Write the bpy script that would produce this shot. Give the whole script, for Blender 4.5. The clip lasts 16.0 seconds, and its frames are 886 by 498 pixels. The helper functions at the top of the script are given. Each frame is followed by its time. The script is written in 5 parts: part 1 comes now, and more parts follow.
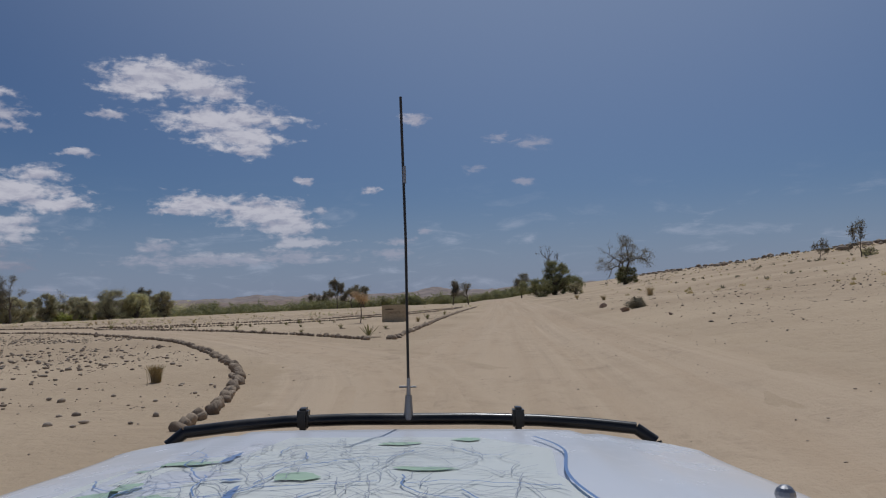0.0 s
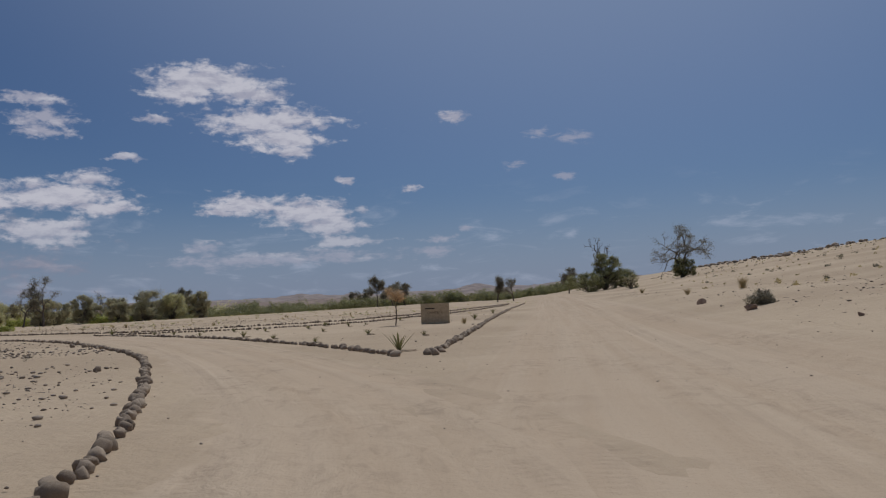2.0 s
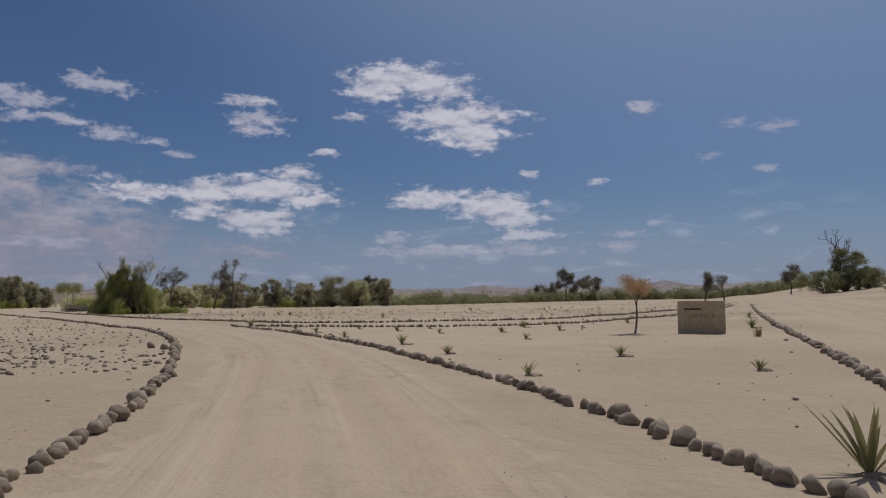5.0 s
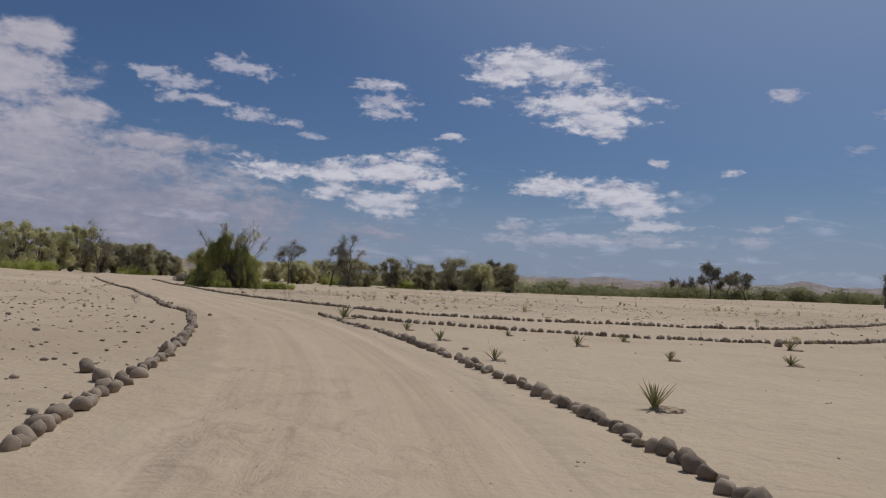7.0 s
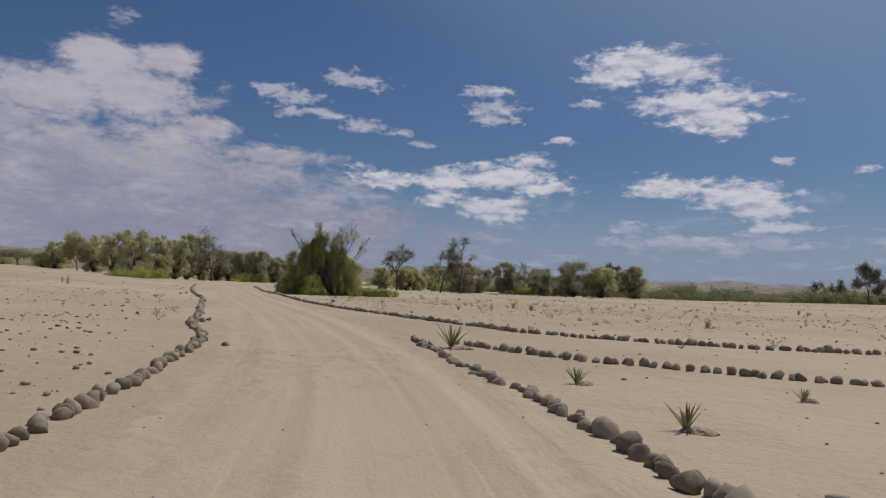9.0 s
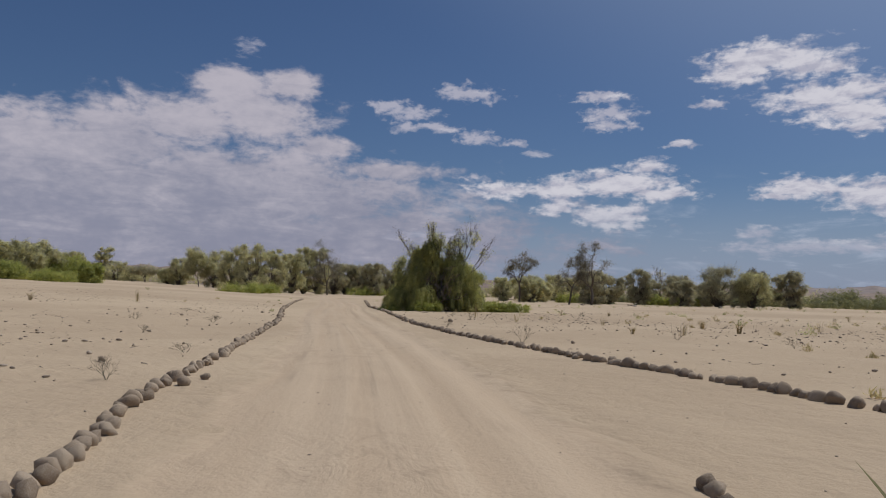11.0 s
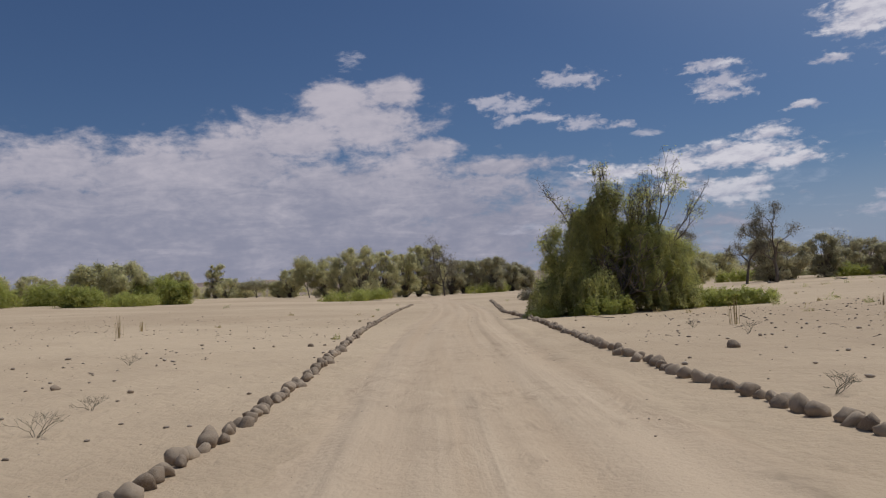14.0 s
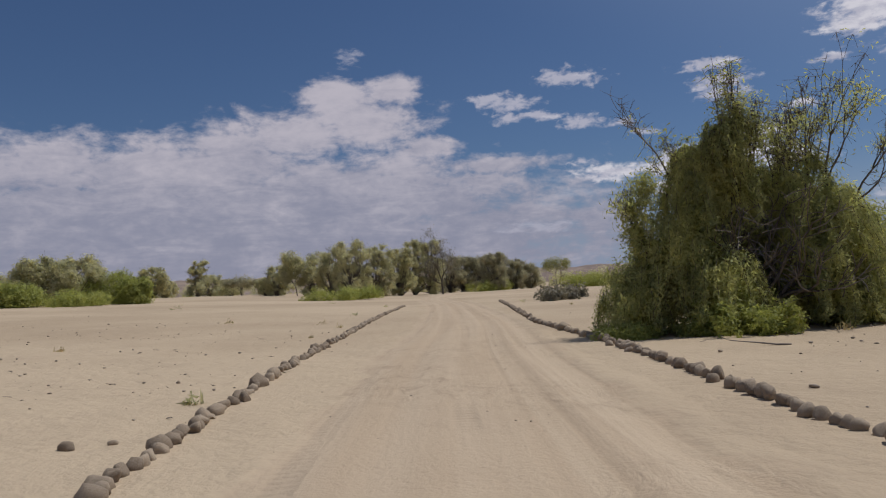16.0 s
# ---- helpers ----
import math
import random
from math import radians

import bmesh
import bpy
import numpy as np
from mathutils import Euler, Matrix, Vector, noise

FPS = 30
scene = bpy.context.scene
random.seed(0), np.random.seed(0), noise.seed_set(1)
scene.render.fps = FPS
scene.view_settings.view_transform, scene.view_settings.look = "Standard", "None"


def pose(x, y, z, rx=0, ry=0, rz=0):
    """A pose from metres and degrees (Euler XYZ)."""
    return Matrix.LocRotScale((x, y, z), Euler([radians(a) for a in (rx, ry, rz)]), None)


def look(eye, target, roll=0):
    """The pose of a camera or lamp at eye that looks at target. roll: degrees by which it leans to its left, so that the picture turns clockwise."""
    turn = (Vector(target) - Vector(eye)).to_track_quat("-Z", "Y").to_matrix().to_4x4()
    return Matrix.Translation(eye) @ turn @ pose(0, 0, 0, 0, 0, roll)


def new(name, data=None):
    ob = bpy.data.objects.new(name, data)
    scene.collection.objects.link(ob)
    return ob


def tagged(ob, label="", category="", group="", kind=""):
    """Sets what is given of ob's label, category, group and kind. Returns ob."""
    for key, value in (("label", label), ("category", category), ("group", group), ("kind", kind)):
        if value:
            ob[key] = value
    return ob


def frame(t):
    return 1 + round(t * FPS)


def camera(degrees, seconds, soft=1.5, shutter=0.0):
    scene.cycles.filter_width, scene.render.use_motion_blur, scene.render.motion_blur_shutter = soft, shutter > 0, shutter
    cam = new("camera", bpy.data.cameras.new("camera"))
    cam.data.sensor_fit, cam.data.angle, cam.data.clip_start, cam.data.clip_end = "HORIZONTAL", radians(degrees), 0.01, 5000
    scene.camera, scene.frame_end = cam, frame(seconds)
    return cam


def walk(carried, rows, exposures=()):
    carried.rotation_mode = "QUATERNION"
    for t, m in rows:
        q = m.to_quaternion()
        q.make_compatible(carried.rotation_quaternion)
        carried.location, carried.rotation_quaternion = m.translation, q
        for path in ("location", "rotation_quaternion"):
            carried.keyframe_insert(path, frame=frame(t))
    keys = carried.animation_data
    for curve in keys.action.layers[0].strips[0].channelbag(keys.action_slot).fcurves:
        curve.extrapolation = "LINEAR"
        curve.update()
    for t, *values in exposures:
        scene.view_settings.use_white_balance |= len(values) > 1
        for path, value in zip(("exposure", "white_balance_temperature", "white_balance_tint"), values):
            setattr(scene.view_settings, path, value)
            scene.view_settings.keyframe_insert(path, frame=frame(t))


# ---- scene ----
cam = camera(62.19, 16.0, soft=1.15)
PATH = [
    (0.0, pose(0.00, -0.00, 1.518, 94.04, 1.93, 11.12)),
    (0.5, pose(-0.46, 2.15, 1.523, 94.09, 2.70, 11.61)),
    (1.0, pose(-1.02, 4.39, 1.553, 93.85, 2.68, 12.21)),
    (1.5, pose(-1.68, 6.82, 1.563, 93.77, 2.63, 13.19)),
    (2.0, pose(-2.38, 9.23, 1.574, 93.92, 2.64, 14.40)),
    (2.5, pose(-3.21, 11.78, 1.596, 94.19, 2.32, 15.72)),
    (3.0, pose(-4.12, 14.17, 1.615, 94.47, 1.74, 17.43)),
    (3.5, pose(-5.14, 16.54, 1.619, 94.56, 1.68, 20.08)),
    (4.0, pose(-6.25, 18.67, 1.655, 93.99, 0.06, 22.82)),
    (4.2, pose(-6.71, 19.54, 1.574, 94.02, 0.54, 23.95)),
    (6.3, pose(-16.23, 32.14, 1.642, 92.77, -1.73, 34.91)),
    (6.5, pose(-17.08, 33.17, 1.659, 92.76, -1.63, 35.68)),
    (7.0, pose(-19.08, 35.57, 1.618, 92.55, -2.53, 37.72)),
    (7.5, pose(-21.15, 37.90, 1.588, 92.70, -2.45, 39.72)),
    (8.0, pose(-23.18, 39.96, 1.564, 92.66, -2.64, 41.75)),
    (8.5, pose(-25.22, 41.97, 1.535, 92.72, -2.12, 43.93)),
    (9.0, pose(-27.51, 44.04, 1.523, 92.66, -2.10, 46.36)),
    (9.2, pose(-28.41, 44.79, 1.524, 92.63, -2.45, 47.23)),
    (11.3, pose(-40.10, 52.75, 1.566, 93.09, -1.07, 56.85)),
    (11.5, pose(-41.42, 53.50, 1.561, 92.94, -0.96, 57.72)),
    (12.0, pose(-44.76, 55.32, 1.575, 93.10, 0.56, 59.78)),
    (12.5, pose(-47.92, 56.92, 1.569, 92.97, 1.40, 61.55)),
    (13.0, pose(-51.17, 58.53, 1.583, 93.22, 2.70, 62.89)),
    (13.5, pose(-54.57, 60.10, 1.561, 93.15, 3.37, 63.91)),
    (14.0, pose(-58.11, 61.70, 1.558, 93.07, 3.52, 64.67)),
    (14.5, pose(-61.37, 63.23, 1.554, 92.95, 3.80, 65.06)),
    (15.0, pose(-64.73, 64.84, 1.584, 92.76, 3.72, 65.05)),
    (15.5, pose(-68.09, 66.38, 1.541, 92.90, 3.49, 64.75)),
    (16.0, pose(-71.48, 67.95, 1.531, 92.90, 3.41, 64.52)),
]
walk(cam, PATH, exposures=[(0.0, -0.24, 5850, 10), (3.0, -0.22, 5880, 10), (4.2, -0.18, 5900, 10), (7.0, -0.05, 5920, 10), (9.0, 0.0, 5960, 10), (12.0, 0.08, 6060, 10), (16.0, 0.08, 6040, 10)])

# ---- world, sun ----
SUN_AZ, SUN_EL = 3.0, 62.0
# clouds: azimuth from north to east, elevation, half width, half height (degrees)
CLOUDS_A = [(-31.5, 16.8, 4.1, 1.2), (-28.3, 15.9, 2.8, 0.6), (-33.9, 15.9, 2.6, 0.7), (-27.4, 14.0, 5.1, 1.0), (-26.0, 12.8, 3.4, 0.9), (-25.6, 11.7, 1.5, 0.5),
            (-50.5, 7.9, 2.8, 0.7), (-46.4, 7.9, 2.6, 0.9), (-42.0, 8.4, 4.2, 1.0), (-40.3, 9.5, 2.0, 0.7), (-39.3, 7.6, 2.7, 0.5), (-42.4, 5.9, 3.1, 0.9), (-46.8, 6.6, 1.7, 0.6),
            (-28.8, 7.7, 3.4, 0.8), (-25.0, 7.1, 3.3, 1.1), (-23.0, 6.1, 2.8, 0.8), (-21.3, 4.8, 2.4, 0.4), (-31.2, 7.2, 1.7, 0.3)]
CLOUDS_B = [(-60.2, 14.2, 1.6, 0.55), (-58.2, 13.6, 2.2, 0.55), (-56.1, 12.7, 1.8, 0.4), (-58.7, 12.6, 1.2, 0.45), (-53.1, 11.8, 1.6, 0.5), (-50.1, 11.5, 1.1, 0.4), (-53.7, 15.2, 2.5, 0.65),
            (-43.5, 14.9, 2.0, 0.5), (-42.5, 13.6, 2.2, 0.6), (-42.5, 12.7, 1.8, 0.4), (-35.6, 13.9, 1.5, 0.35), (-12.9, 14.1, 1.1, 0.5), (-21.6, 9.5, 0.7, 0.35), (-16.5, 8.8, 0.7, 0.25),
            (-53.4, 8.9, 1.2, 0.35), (-37.5, 11.2, 1.0, 0.25)]
CLOUDS_D = [(-6.5, 12.5, 0.9, 0.35), (-3.8, 11.9, 1.3, 0.5), (-4.5, 9.1, 0.9, 0.3), (-8.4, 10.1, 0.8, 0.4), (-12.4, 5.4, 0.6, 0.25), (-20.2, 7.3, 0.5, 0.25), (-48.3, 10.7, 1.1, 0.3),
            (-32.2, 4.6, 1.5, 0.5), (-15.0, 3.7, 1.8, 0.5), (-14.5, 4.7, 1.4, 0.3), (-30.4, 3.6, 4.7, 0.6), (-23.8, 3.7, 6.0, 0.6), (-71.0, 17.7, 1.0, 0.6), (-57.2, 4.2, 3.5, 0.45)]
CLOUDS_C = [(-72.0, 15.0, 2.6, 1.0), (-67.6, 15.1, 2.0, 1.1), (-70.3, 13.1, 4.8, 2.1), (-75.6, 12.1, 5.6, 1.9), (-79.9, 10.9, 4.5, 1.7), (-59.9, 9.2, 4.2, 0.7), (-65.2, 10.9, 2.7, 0.7),
            (-84.8, 9.3, 11.6, 2.5), (-92.2, 10.1, 4.2, 1.7), (-90.5, 6.2, 14.2, 3.2), (-72.4, 7.3, 12.8, 3.0), (-100.0, 9.0, 9.0, 3.0), (-78.0, 3.8, 22.0, 3.0),
            (150.0, 25.0, 20.0, 6.0), (60.0, 18.0, 9.0, 3.0), (-140.0, 20.0, 18.0, 5.0)]


class Nodes:
    """A short hand for node trees."""

    def __init__(self, tree):
        self.tree = tree

    def put(self, value, socket):
        if isinstance(value, bpy.types.NodeSocket):
            self.tree.links.new(value, socket)
        elif value is not None:
            socket.default_value = value

    def add(self, kind, *values):
        node = self.tree.nodes.new(kind)
        for i, value in enumerate(values):
            self.put(value, node.inputs[i])
        return node

    def math(self, operation, *values):
        node = self.add("ShaderNodeMath", *values)
        node.operation = operation
        return node.outputs[0]

    def vec(self, operation, *values):
        node = self.add("ShaderNodeVectorMath", *values)
        node.operation = operation
        return node.outputs["Value"] if operation in ("LENGTH", "DOT_PRODUCT") else node.outputs[0]

    def ramp(self, value, a, b, lo=0.0, hi=1.0):
        node = self.add("ShaderNodeMapRange", value, a, b, lo, hi)
        node.interpolation_type = "SMOOTHSTEP"
        return node.outputs[0]

    def mix(self, factor, a, b, blend="MIX"):
        node = self.tree.nodes.new("ShaderNodeMix")
        node.data_type, node.blend_type = "RGBA", blend
        for value, socket in ((factor, node.inputs[0]), (a, node.inputs[6]), (b, node.inputs[7])):
            self.put((*value, 1.0) if isinstance(value, tuple) and len(value) == 3 else value, socket)
        return node.outputs[2]

    def noise(self, vector, scale, detail=4.0, rough=0.55, distort=0.0):
        node = self.tree.nodes.new("ShaderNodeTexNoise")
        for value, key in ((vector, "Vector"), (scale, "Scale"), (detail, "Detail"), (rough, "Roughness"), (distort, "Distortion")):
            self.put(value, node.inputs[key])
        return node.outputs[0]


world = bpy.data.worlds.new("world")
scene.world = world
world.use_nodes = True
W = Nodes(world.node_tree)
sky = W.tree.nodes.new("ShaderNodeTexSky")
sky.sky_type, sky.sun_disc, sky.sun_elevation, sky.sun_rotation = "NISHITA", False, radians(SUN_EL), radians(SUN_AZ)
sky.altitude, sky.air_density, sky.dust_density, sky.ozone_density = 600, 1.0, 1.4, 3.0
direction = W.tree.nodes.new("ShaderNodeTexCoord").outputs["Generated"]
split = W.add("ShaderNodeSeparateXYZ", direction)
azimuth = W.math("MULTIPLY", W.math("ARCTAN2", split.outputs[0], split.outputs[1]), 57.2958)
elevation = W.math("MULTIPLY", W.math("ARCSINE", split.outputs[2]), 57.2958)
flat = W.add("ShaderNodeCombineXYZ", azimuth, elevation, 0.0).outputs[0]
warp = W.add("ShaderNodeCombineXYZ", W.math("MULTIPLY", W.math("SUBTRACT", W.noise(flat, 0.6, 3.0), 0.5), 1.5),
             W.math("MULTIPLY", W.math("SUBTRACT", W.noise(W.vec("ADD", flat, (31.0, 7.0, 0.0)), 0.7, 3.0), 0.5), 0.8), 0.0).outputs[0]
place = W.vec("ADD", flat, warp)


def cloud_field(clouds, reach):
    field = None
    for az, el, half_w, half_h in clouds:
        off = W.vec("MULTIPLY", W.vec("SUBTRACT", place, (az, el, 0.0)), (1 / half_w, 1 / half_h, 0.0))
        near = W.math("SUBTRACT", 1.0, W.math("MULTIPLY", W.vec("LENGTH", off), reach))
        field = near if field is None else W.math("MAXIMUM", field, near)
    return field


def centred(value, gain):
    return W.math("MULTIPLY", W.math("SUBTRACT", value, 0.5), gain)


puff_at = W.vec("MULTIPLY", flat, (0.50, 1.25, 1.0))
puffs = W.noise(puff_at, 0.75, 8.0, 0.6, 0.25)
billows = W.noise(W.vec("MULTIPLY", flat, (0.30, 0.6, 1.0)), 0.8, 7.0, 0.58, 0.4)
wisps = W.noise(W.vec("MULTIPLY", flat, (0.2, 0.85, 1.0)), 0.8, 6.0, 0.62, 0.8)
below = W.noise(W.vec("ADD", puff_at, (0.0, 0.55, 0.0)), 0.75, 6.0, 0.6, 0.25)

# fair-weather clouds
cauli = W.noise(W.vec("MULTIPLY", flat, (0.95, 1.6, 1.0)), 1.3, 5.0, 0.55, 0.3)
body = W.math("ADD", W.math("ADD", cloud_field(CLOUDS_A, 0.66), centred(puffs, 1.7)), centred(cauli, 1.1))
shreds = W.noise(W.vec("MULTIPLY", flat, (0.8, 2.2, 1.0)), 1.0, 8.0, 0.62, 0.5)
tufts = W.math("ADD", W.math("ADD", cloud_field(CLOUDS_B, 0.66), centred(puffs, 1.5)), centred(cauli, 1.7))
small = W.math("ADD", W.math("ADD", cloud_field(CLOUDS_D, 0.62), centred(puffs, 1.3)), centred(shreds, 1.9))
faint = W.math("MAXIMUM", W.math("MULTIPLY", W.ramp(small, 0.22, 1.0), 0.62), W.math("MULTIPLY", W.ramp(tufts, 0.18, 0.85), 0.88))
cover = W.math("MAXIMUM", faint, W.math("MULTIPLY", W.ramp(body, 0.14, 0.72), W.ramp(elevation, 2.5, 8.0, 0.5, 0.95)))
lit = W.ramp(W.math("ADD", W.math("SUBTRACT", puffs, below), W.math("MULTIPLY", body, 0.10)), -0.12, 0.2)
cloud = W.mix(lit, (0.42, 0.40, 0.45), (0.62, 0.58, 0.59))
# the broad bank in the west
bank = W.math("ADD", W.math("ADD", cloud_field(CLOUDS_C, 0.60), centred(billows, 1.3)), W.math("ADD", centred(cauli, 0.5), W.math("ADD", centred(puffs, 0.6), W.ramp(elevation, 10.0, 6.0, 0.0, 0.2))))
bank_cover = W.math("MULTIPLY", W.ramp(bank, 0.12, 0.66), 0.93)
bank_lit = W.math("ADD", W.ramp(elevation, 3.0, 14.0, 0.2, 0.72), W.math("ADD", centred(cauli, 0.45), W.math("ADD", centred(wisps, 0.9), centred(billows, 0.8))))
bank_colour = W.mix(W.ramp(bank_lit, 0.0, 1.0), (0.25, 0.245, 0.30), (0.485, 0.435, 0.455))
# high thin streaks
thin = W.math("MULTIPLY", W.ramp(W.math("ADD", wisps, centred(billows, 0.5)), 0.52, 0.80), W.ramp(elevation, 10.0, 4.0, 0.0, 0.6))

clear = W.vec("MULTIPLY", sky.outputs[0], (0.0345, 0.0386, 0.0450))
glare = W.vec("DOT_PRODUCT", direction, tuple(Vector((math.sin(radians(SUN_AZ)) * math.cos(radians(SUN_EL)), math.cos(radians(SUN_AZ)) * math.cos(radians(SUN_EL)), math.sin(radians(SUN_EL))))))
clear = W.mix(W.ramp(glare, 0.50, 0.90, 0.0, 0.40), clear, (0.45, 0.50, 0.58))
haze = W.ramp(elevation, 9.0, 0.5, 0.0, 0.7)
clear = W.mix(haze, clear, (0.265, 0.30, 0.395))
clear = W.mix(thin, clear, (0.44, 0.46, 0.53))
clear = W.mix(bank_cover, clear, bank_colour)
W.tree.nodes["Background"].inputs[1].default_value = 1.0
W.put(W.mix(cover, clear, cloud), W.tree.nodes["Background"].inputs[0])

lamp = bpy.data.lights.new("sun", "SUN")
lamp.energy, lamp.angle, lamp.color = 2.6, radians(0.55), (1.0, 0.95, 0.87)
sun = new("sun", lamp)
to_sun = Vector((math.sin(radians(SUN_AZ)) * math.cos(radians(SUN_EL)), math.cos(radians(SUN_AZ)) * math.cos(radians(SUN_EL)), math.sin(radians(SUN_EL))))
sun.matrix_world = look(to_sun * 50, (0, 0, 0))


# ---- materials ----
def material(name, rough=0.9, spec=0.2, metal=0.0):
    m = bpy.data.materials.new(name)
    m.use_nodes = True
    n = Nodes(m.node_tree)
    p = m.node_tree.nodes["Principled BSDF"]
    p.inputs["Roughness"].default_value, p.inputs["Metallic"].default_value = rough, metal
    p.inputs["Specular IOR Level"].default_value = spec
    return m, n, p


def coords(n, kind="Object"):
    if kind == "Position":
        return n.tree.nodes.new("ShaderNodeNewGeometry").outputs["Position"]
    return n.tree.nodes.new("ShaderNodeTexCoord").outputs[kind]


def relief(n, p, height, strength=0.5, distance=0.02):
    b = n.tree.nodes.new("ShaderNodeBump")
    b.inputs["Strength"].default_value, b.inputs["Distance"].default_value = strength, distance
    n.put(height, b.inputs["Height"])
    n.put(b.outputs[0], p.inputs["Normal"])


def sand_layers(n, at):
    """Colour and relief of loose sand with clods and small dark specks."""
    big = n.noise(at, 0.05, 4.0)
    mid = n.noise(at, 0.6, 5.0, 0.6)
    fine = n.noise(at, 9.0, 4.0, 0.7)
    grain = n.noise(at, 60.0, 2.0)
    c = n.mix(n.ramp(big, 0.35, 0.65), SAND_DARK, SAND_PALE)
    c = n.mix(n.ramp(mid, 0.45, 0.75, 0.0, 0.2), c, (0.30, 0.225, 0.155))
    c = n.mix(n.ramp(fine, 0.55, 0.8, 0.0, 0.25), c, (0.26, 0.20, 0.145))
    c = n.mix(n.ramp(grain, 0.4, 0.7, 0.0, 0.15), c, (0.55, 0.46, 0.35))
    clod = n.noise(at, 3.6, 6.0, 0.72)
    c = n.mix(n.ramp(clod, 0.53, 0.74, 0.0, 0.32), c, (0.31, 0.235, 0.155))
    speck = n.noise(at, 22.0, 3.0, 0.7)
    c = n.mix(n.ramp(speck, 0.67, 0.75, 0.0, 0.6), c, (0.17, 0.13, 0.095))
    prints = n.noise(at, 1.7, 3.0, 0.5, 1.2)
    h = n.math("ADD", n.math("MULTIPLY", mid, 1.2), n.math("ADD", n.math("MULTIPLY", fine, 0.2), n.math("ADD", n.math("MULTIPLY", speck, 0.12), n.math("MULTIPLY", clod, 0.45))))
    return c, n.math("ADD", h, n.math("MULTIPLY", prints, 0.5))


def sand_material():
    m, n, p = material("sand", 0.95, 0.1)
    c, h = sand_layers(n, coords(n, "Position"))
    n.put(c, p.inputs["Base Color"])
    relief(n, p, h, 0.6, 0.15)
    return m


def centred_noise(n, along, seed):
    v = n.add("ShaderNodeCombineXYZ", n.math("MULTIPLY", along, 0.045), seed * 7.0, 0.0).outputs[0]
    return n.math("SUBTRACT", n.noise(v, 1.0, 2.0), 0.5)


def road_material(half):
    """Packed sand with wheel streaks along the track (UV: across, along, in metres)."""
    m, n, p = material("packed_sand", 0.93, 0.12)
    half = float(half)
    at = coords(n, "UV")
    pos = coords(n, "Position")
    streak = n.noise(n.vec("MULTIPLY", at, (1.1, 0.035, 1.0)), 1.0, 4.0, 0.5, 0.6)
    fine = n.noise(n.vec("MULTIPLY", at, (5.0, 0.22, 1.0)), 1.0, 4.0, 0.6, 0.8)
    mid = n.noise(pos, 0.5, 4.0)
    grit = n.noise(pos, 14.0, 4.0, 0.7)
    speck = n.noise(pos, 26.0, 3.0, 0.7)
    lane = n.add("ShaderNodeSeparateXYZ", at)
    c = n.mix(n.ramp(streak, 0.3, 0.7), (0.478, 0.359, 0.242), ROAD_PALE)
    c = n.mix(n.ramp(fine, 0.5, 0.8, 0.0, 0.09), c, (0.34, 0.255, 0.18))
    c = n.mix(n.ramp(mid, 0.45, 0.8, 0.0, 0.18), c, (0.36, 0.27, 0.19))
    ruts = n.noise(n.vec("MULTIPLY", at, (4.2, 0.022, 1.0)), 1.0, 3.0, 0.5, 0.5)
    zone = n.math("MULTIPLY", n.ramp(n.noise(n.vec("MULTIPLY", at, (0.55, 0.02, 1.0)), 1.0, 2.0), 0.40, 0.62), n.ramp(n.noise(pos, 0.09, 2.0), 0.35, 0.6))
    wheels = n.math("MULTIPLY", n.ramp(n.math("ABSOLUTE", n.math("SUBTRACT", lane.outputs[0], 1.3)), 1.2, 0.5), n.ramp(n.noise(pos, 0.05, 2.0), 0.42, 0.58))
    zone = n.math("MAXIMUM", zone, wheels)
    # light and shade of the shallow ruts put into colour: ridges paler, grooves darker
    c = n.mix(n.math("MULTIPLY", n.ramp(ruts, 0.50, 0.64, 0.0, 0.32), zone), c, (0.60, 0.475, 0.335))
    c = n.mix(n.math("MULTIPLY", n.ramp(ruts, 0.48, 0.36, 0.0, 0.2), zone), c, (0.34, 0.26, 0.18))
    c = n.mix(n.ramp(grit, 0.55, 0.8, 0.0, 0.28), c, (0.27, 0.21, 0.155))
    c = n.mix(n.ramp(speck, 0.64, 0.74, 0.0, 0.5), c, (0.19, 0.145, 0.105))
    churn = n.noise(n.vec("MULTIPLY", at, (2.6, 1.5, 1.0)), 1.0, 6.0, 0.68, 0.9)
    stirred = n.ramp(n.noise(pos, 0.16, 3.0, 0.55, 0.6), 0.40, 0.62)
    c = n.mix(n.math("MULTIPLY", n.ramp(churn, 0.50, 0.68, 0.0, 0.42), stirred), c, (0.30, 0.225, 0.155))
    c = n.mix(n.math("MULTIPLY", n.ramp(churn, 0.48, 0.30, 0.0, 0.35), stirred), c, (0.58, 0.455, 0.32))
    treads = None
    for centre in (-1.7, -0.2, 1.25, 2.45):
        sway = n.math("MULTIPLY", centred_noise(n, lane.outputs[1], centre), 1.1)
        d = n.math("ABSOLUTE", n.math("SUBTRACT", n.math("SUBTRACT", lane.outputs[0], centre), sway))
        band = n.ramp(d, 0.20, 0.08)
        treads = band if treads is None else n.math("MAXIMUM", treads, band)
    lugs = n.math("SINE", n.math("MULTIPLY", n.math("ADD", lane.outputs[1], n.math("MULTIPLY", grit, 0.1)), 38.0))
    pressed = n.math("MULTIPLY", treads, n.ramp(n.noise(pos, 0.25, 3.0), 0.45, 0.66))
    c = n.mix(n.math("MULTIPLY", pressed, 0.12), c, (0.34, 0.26, 0.18))
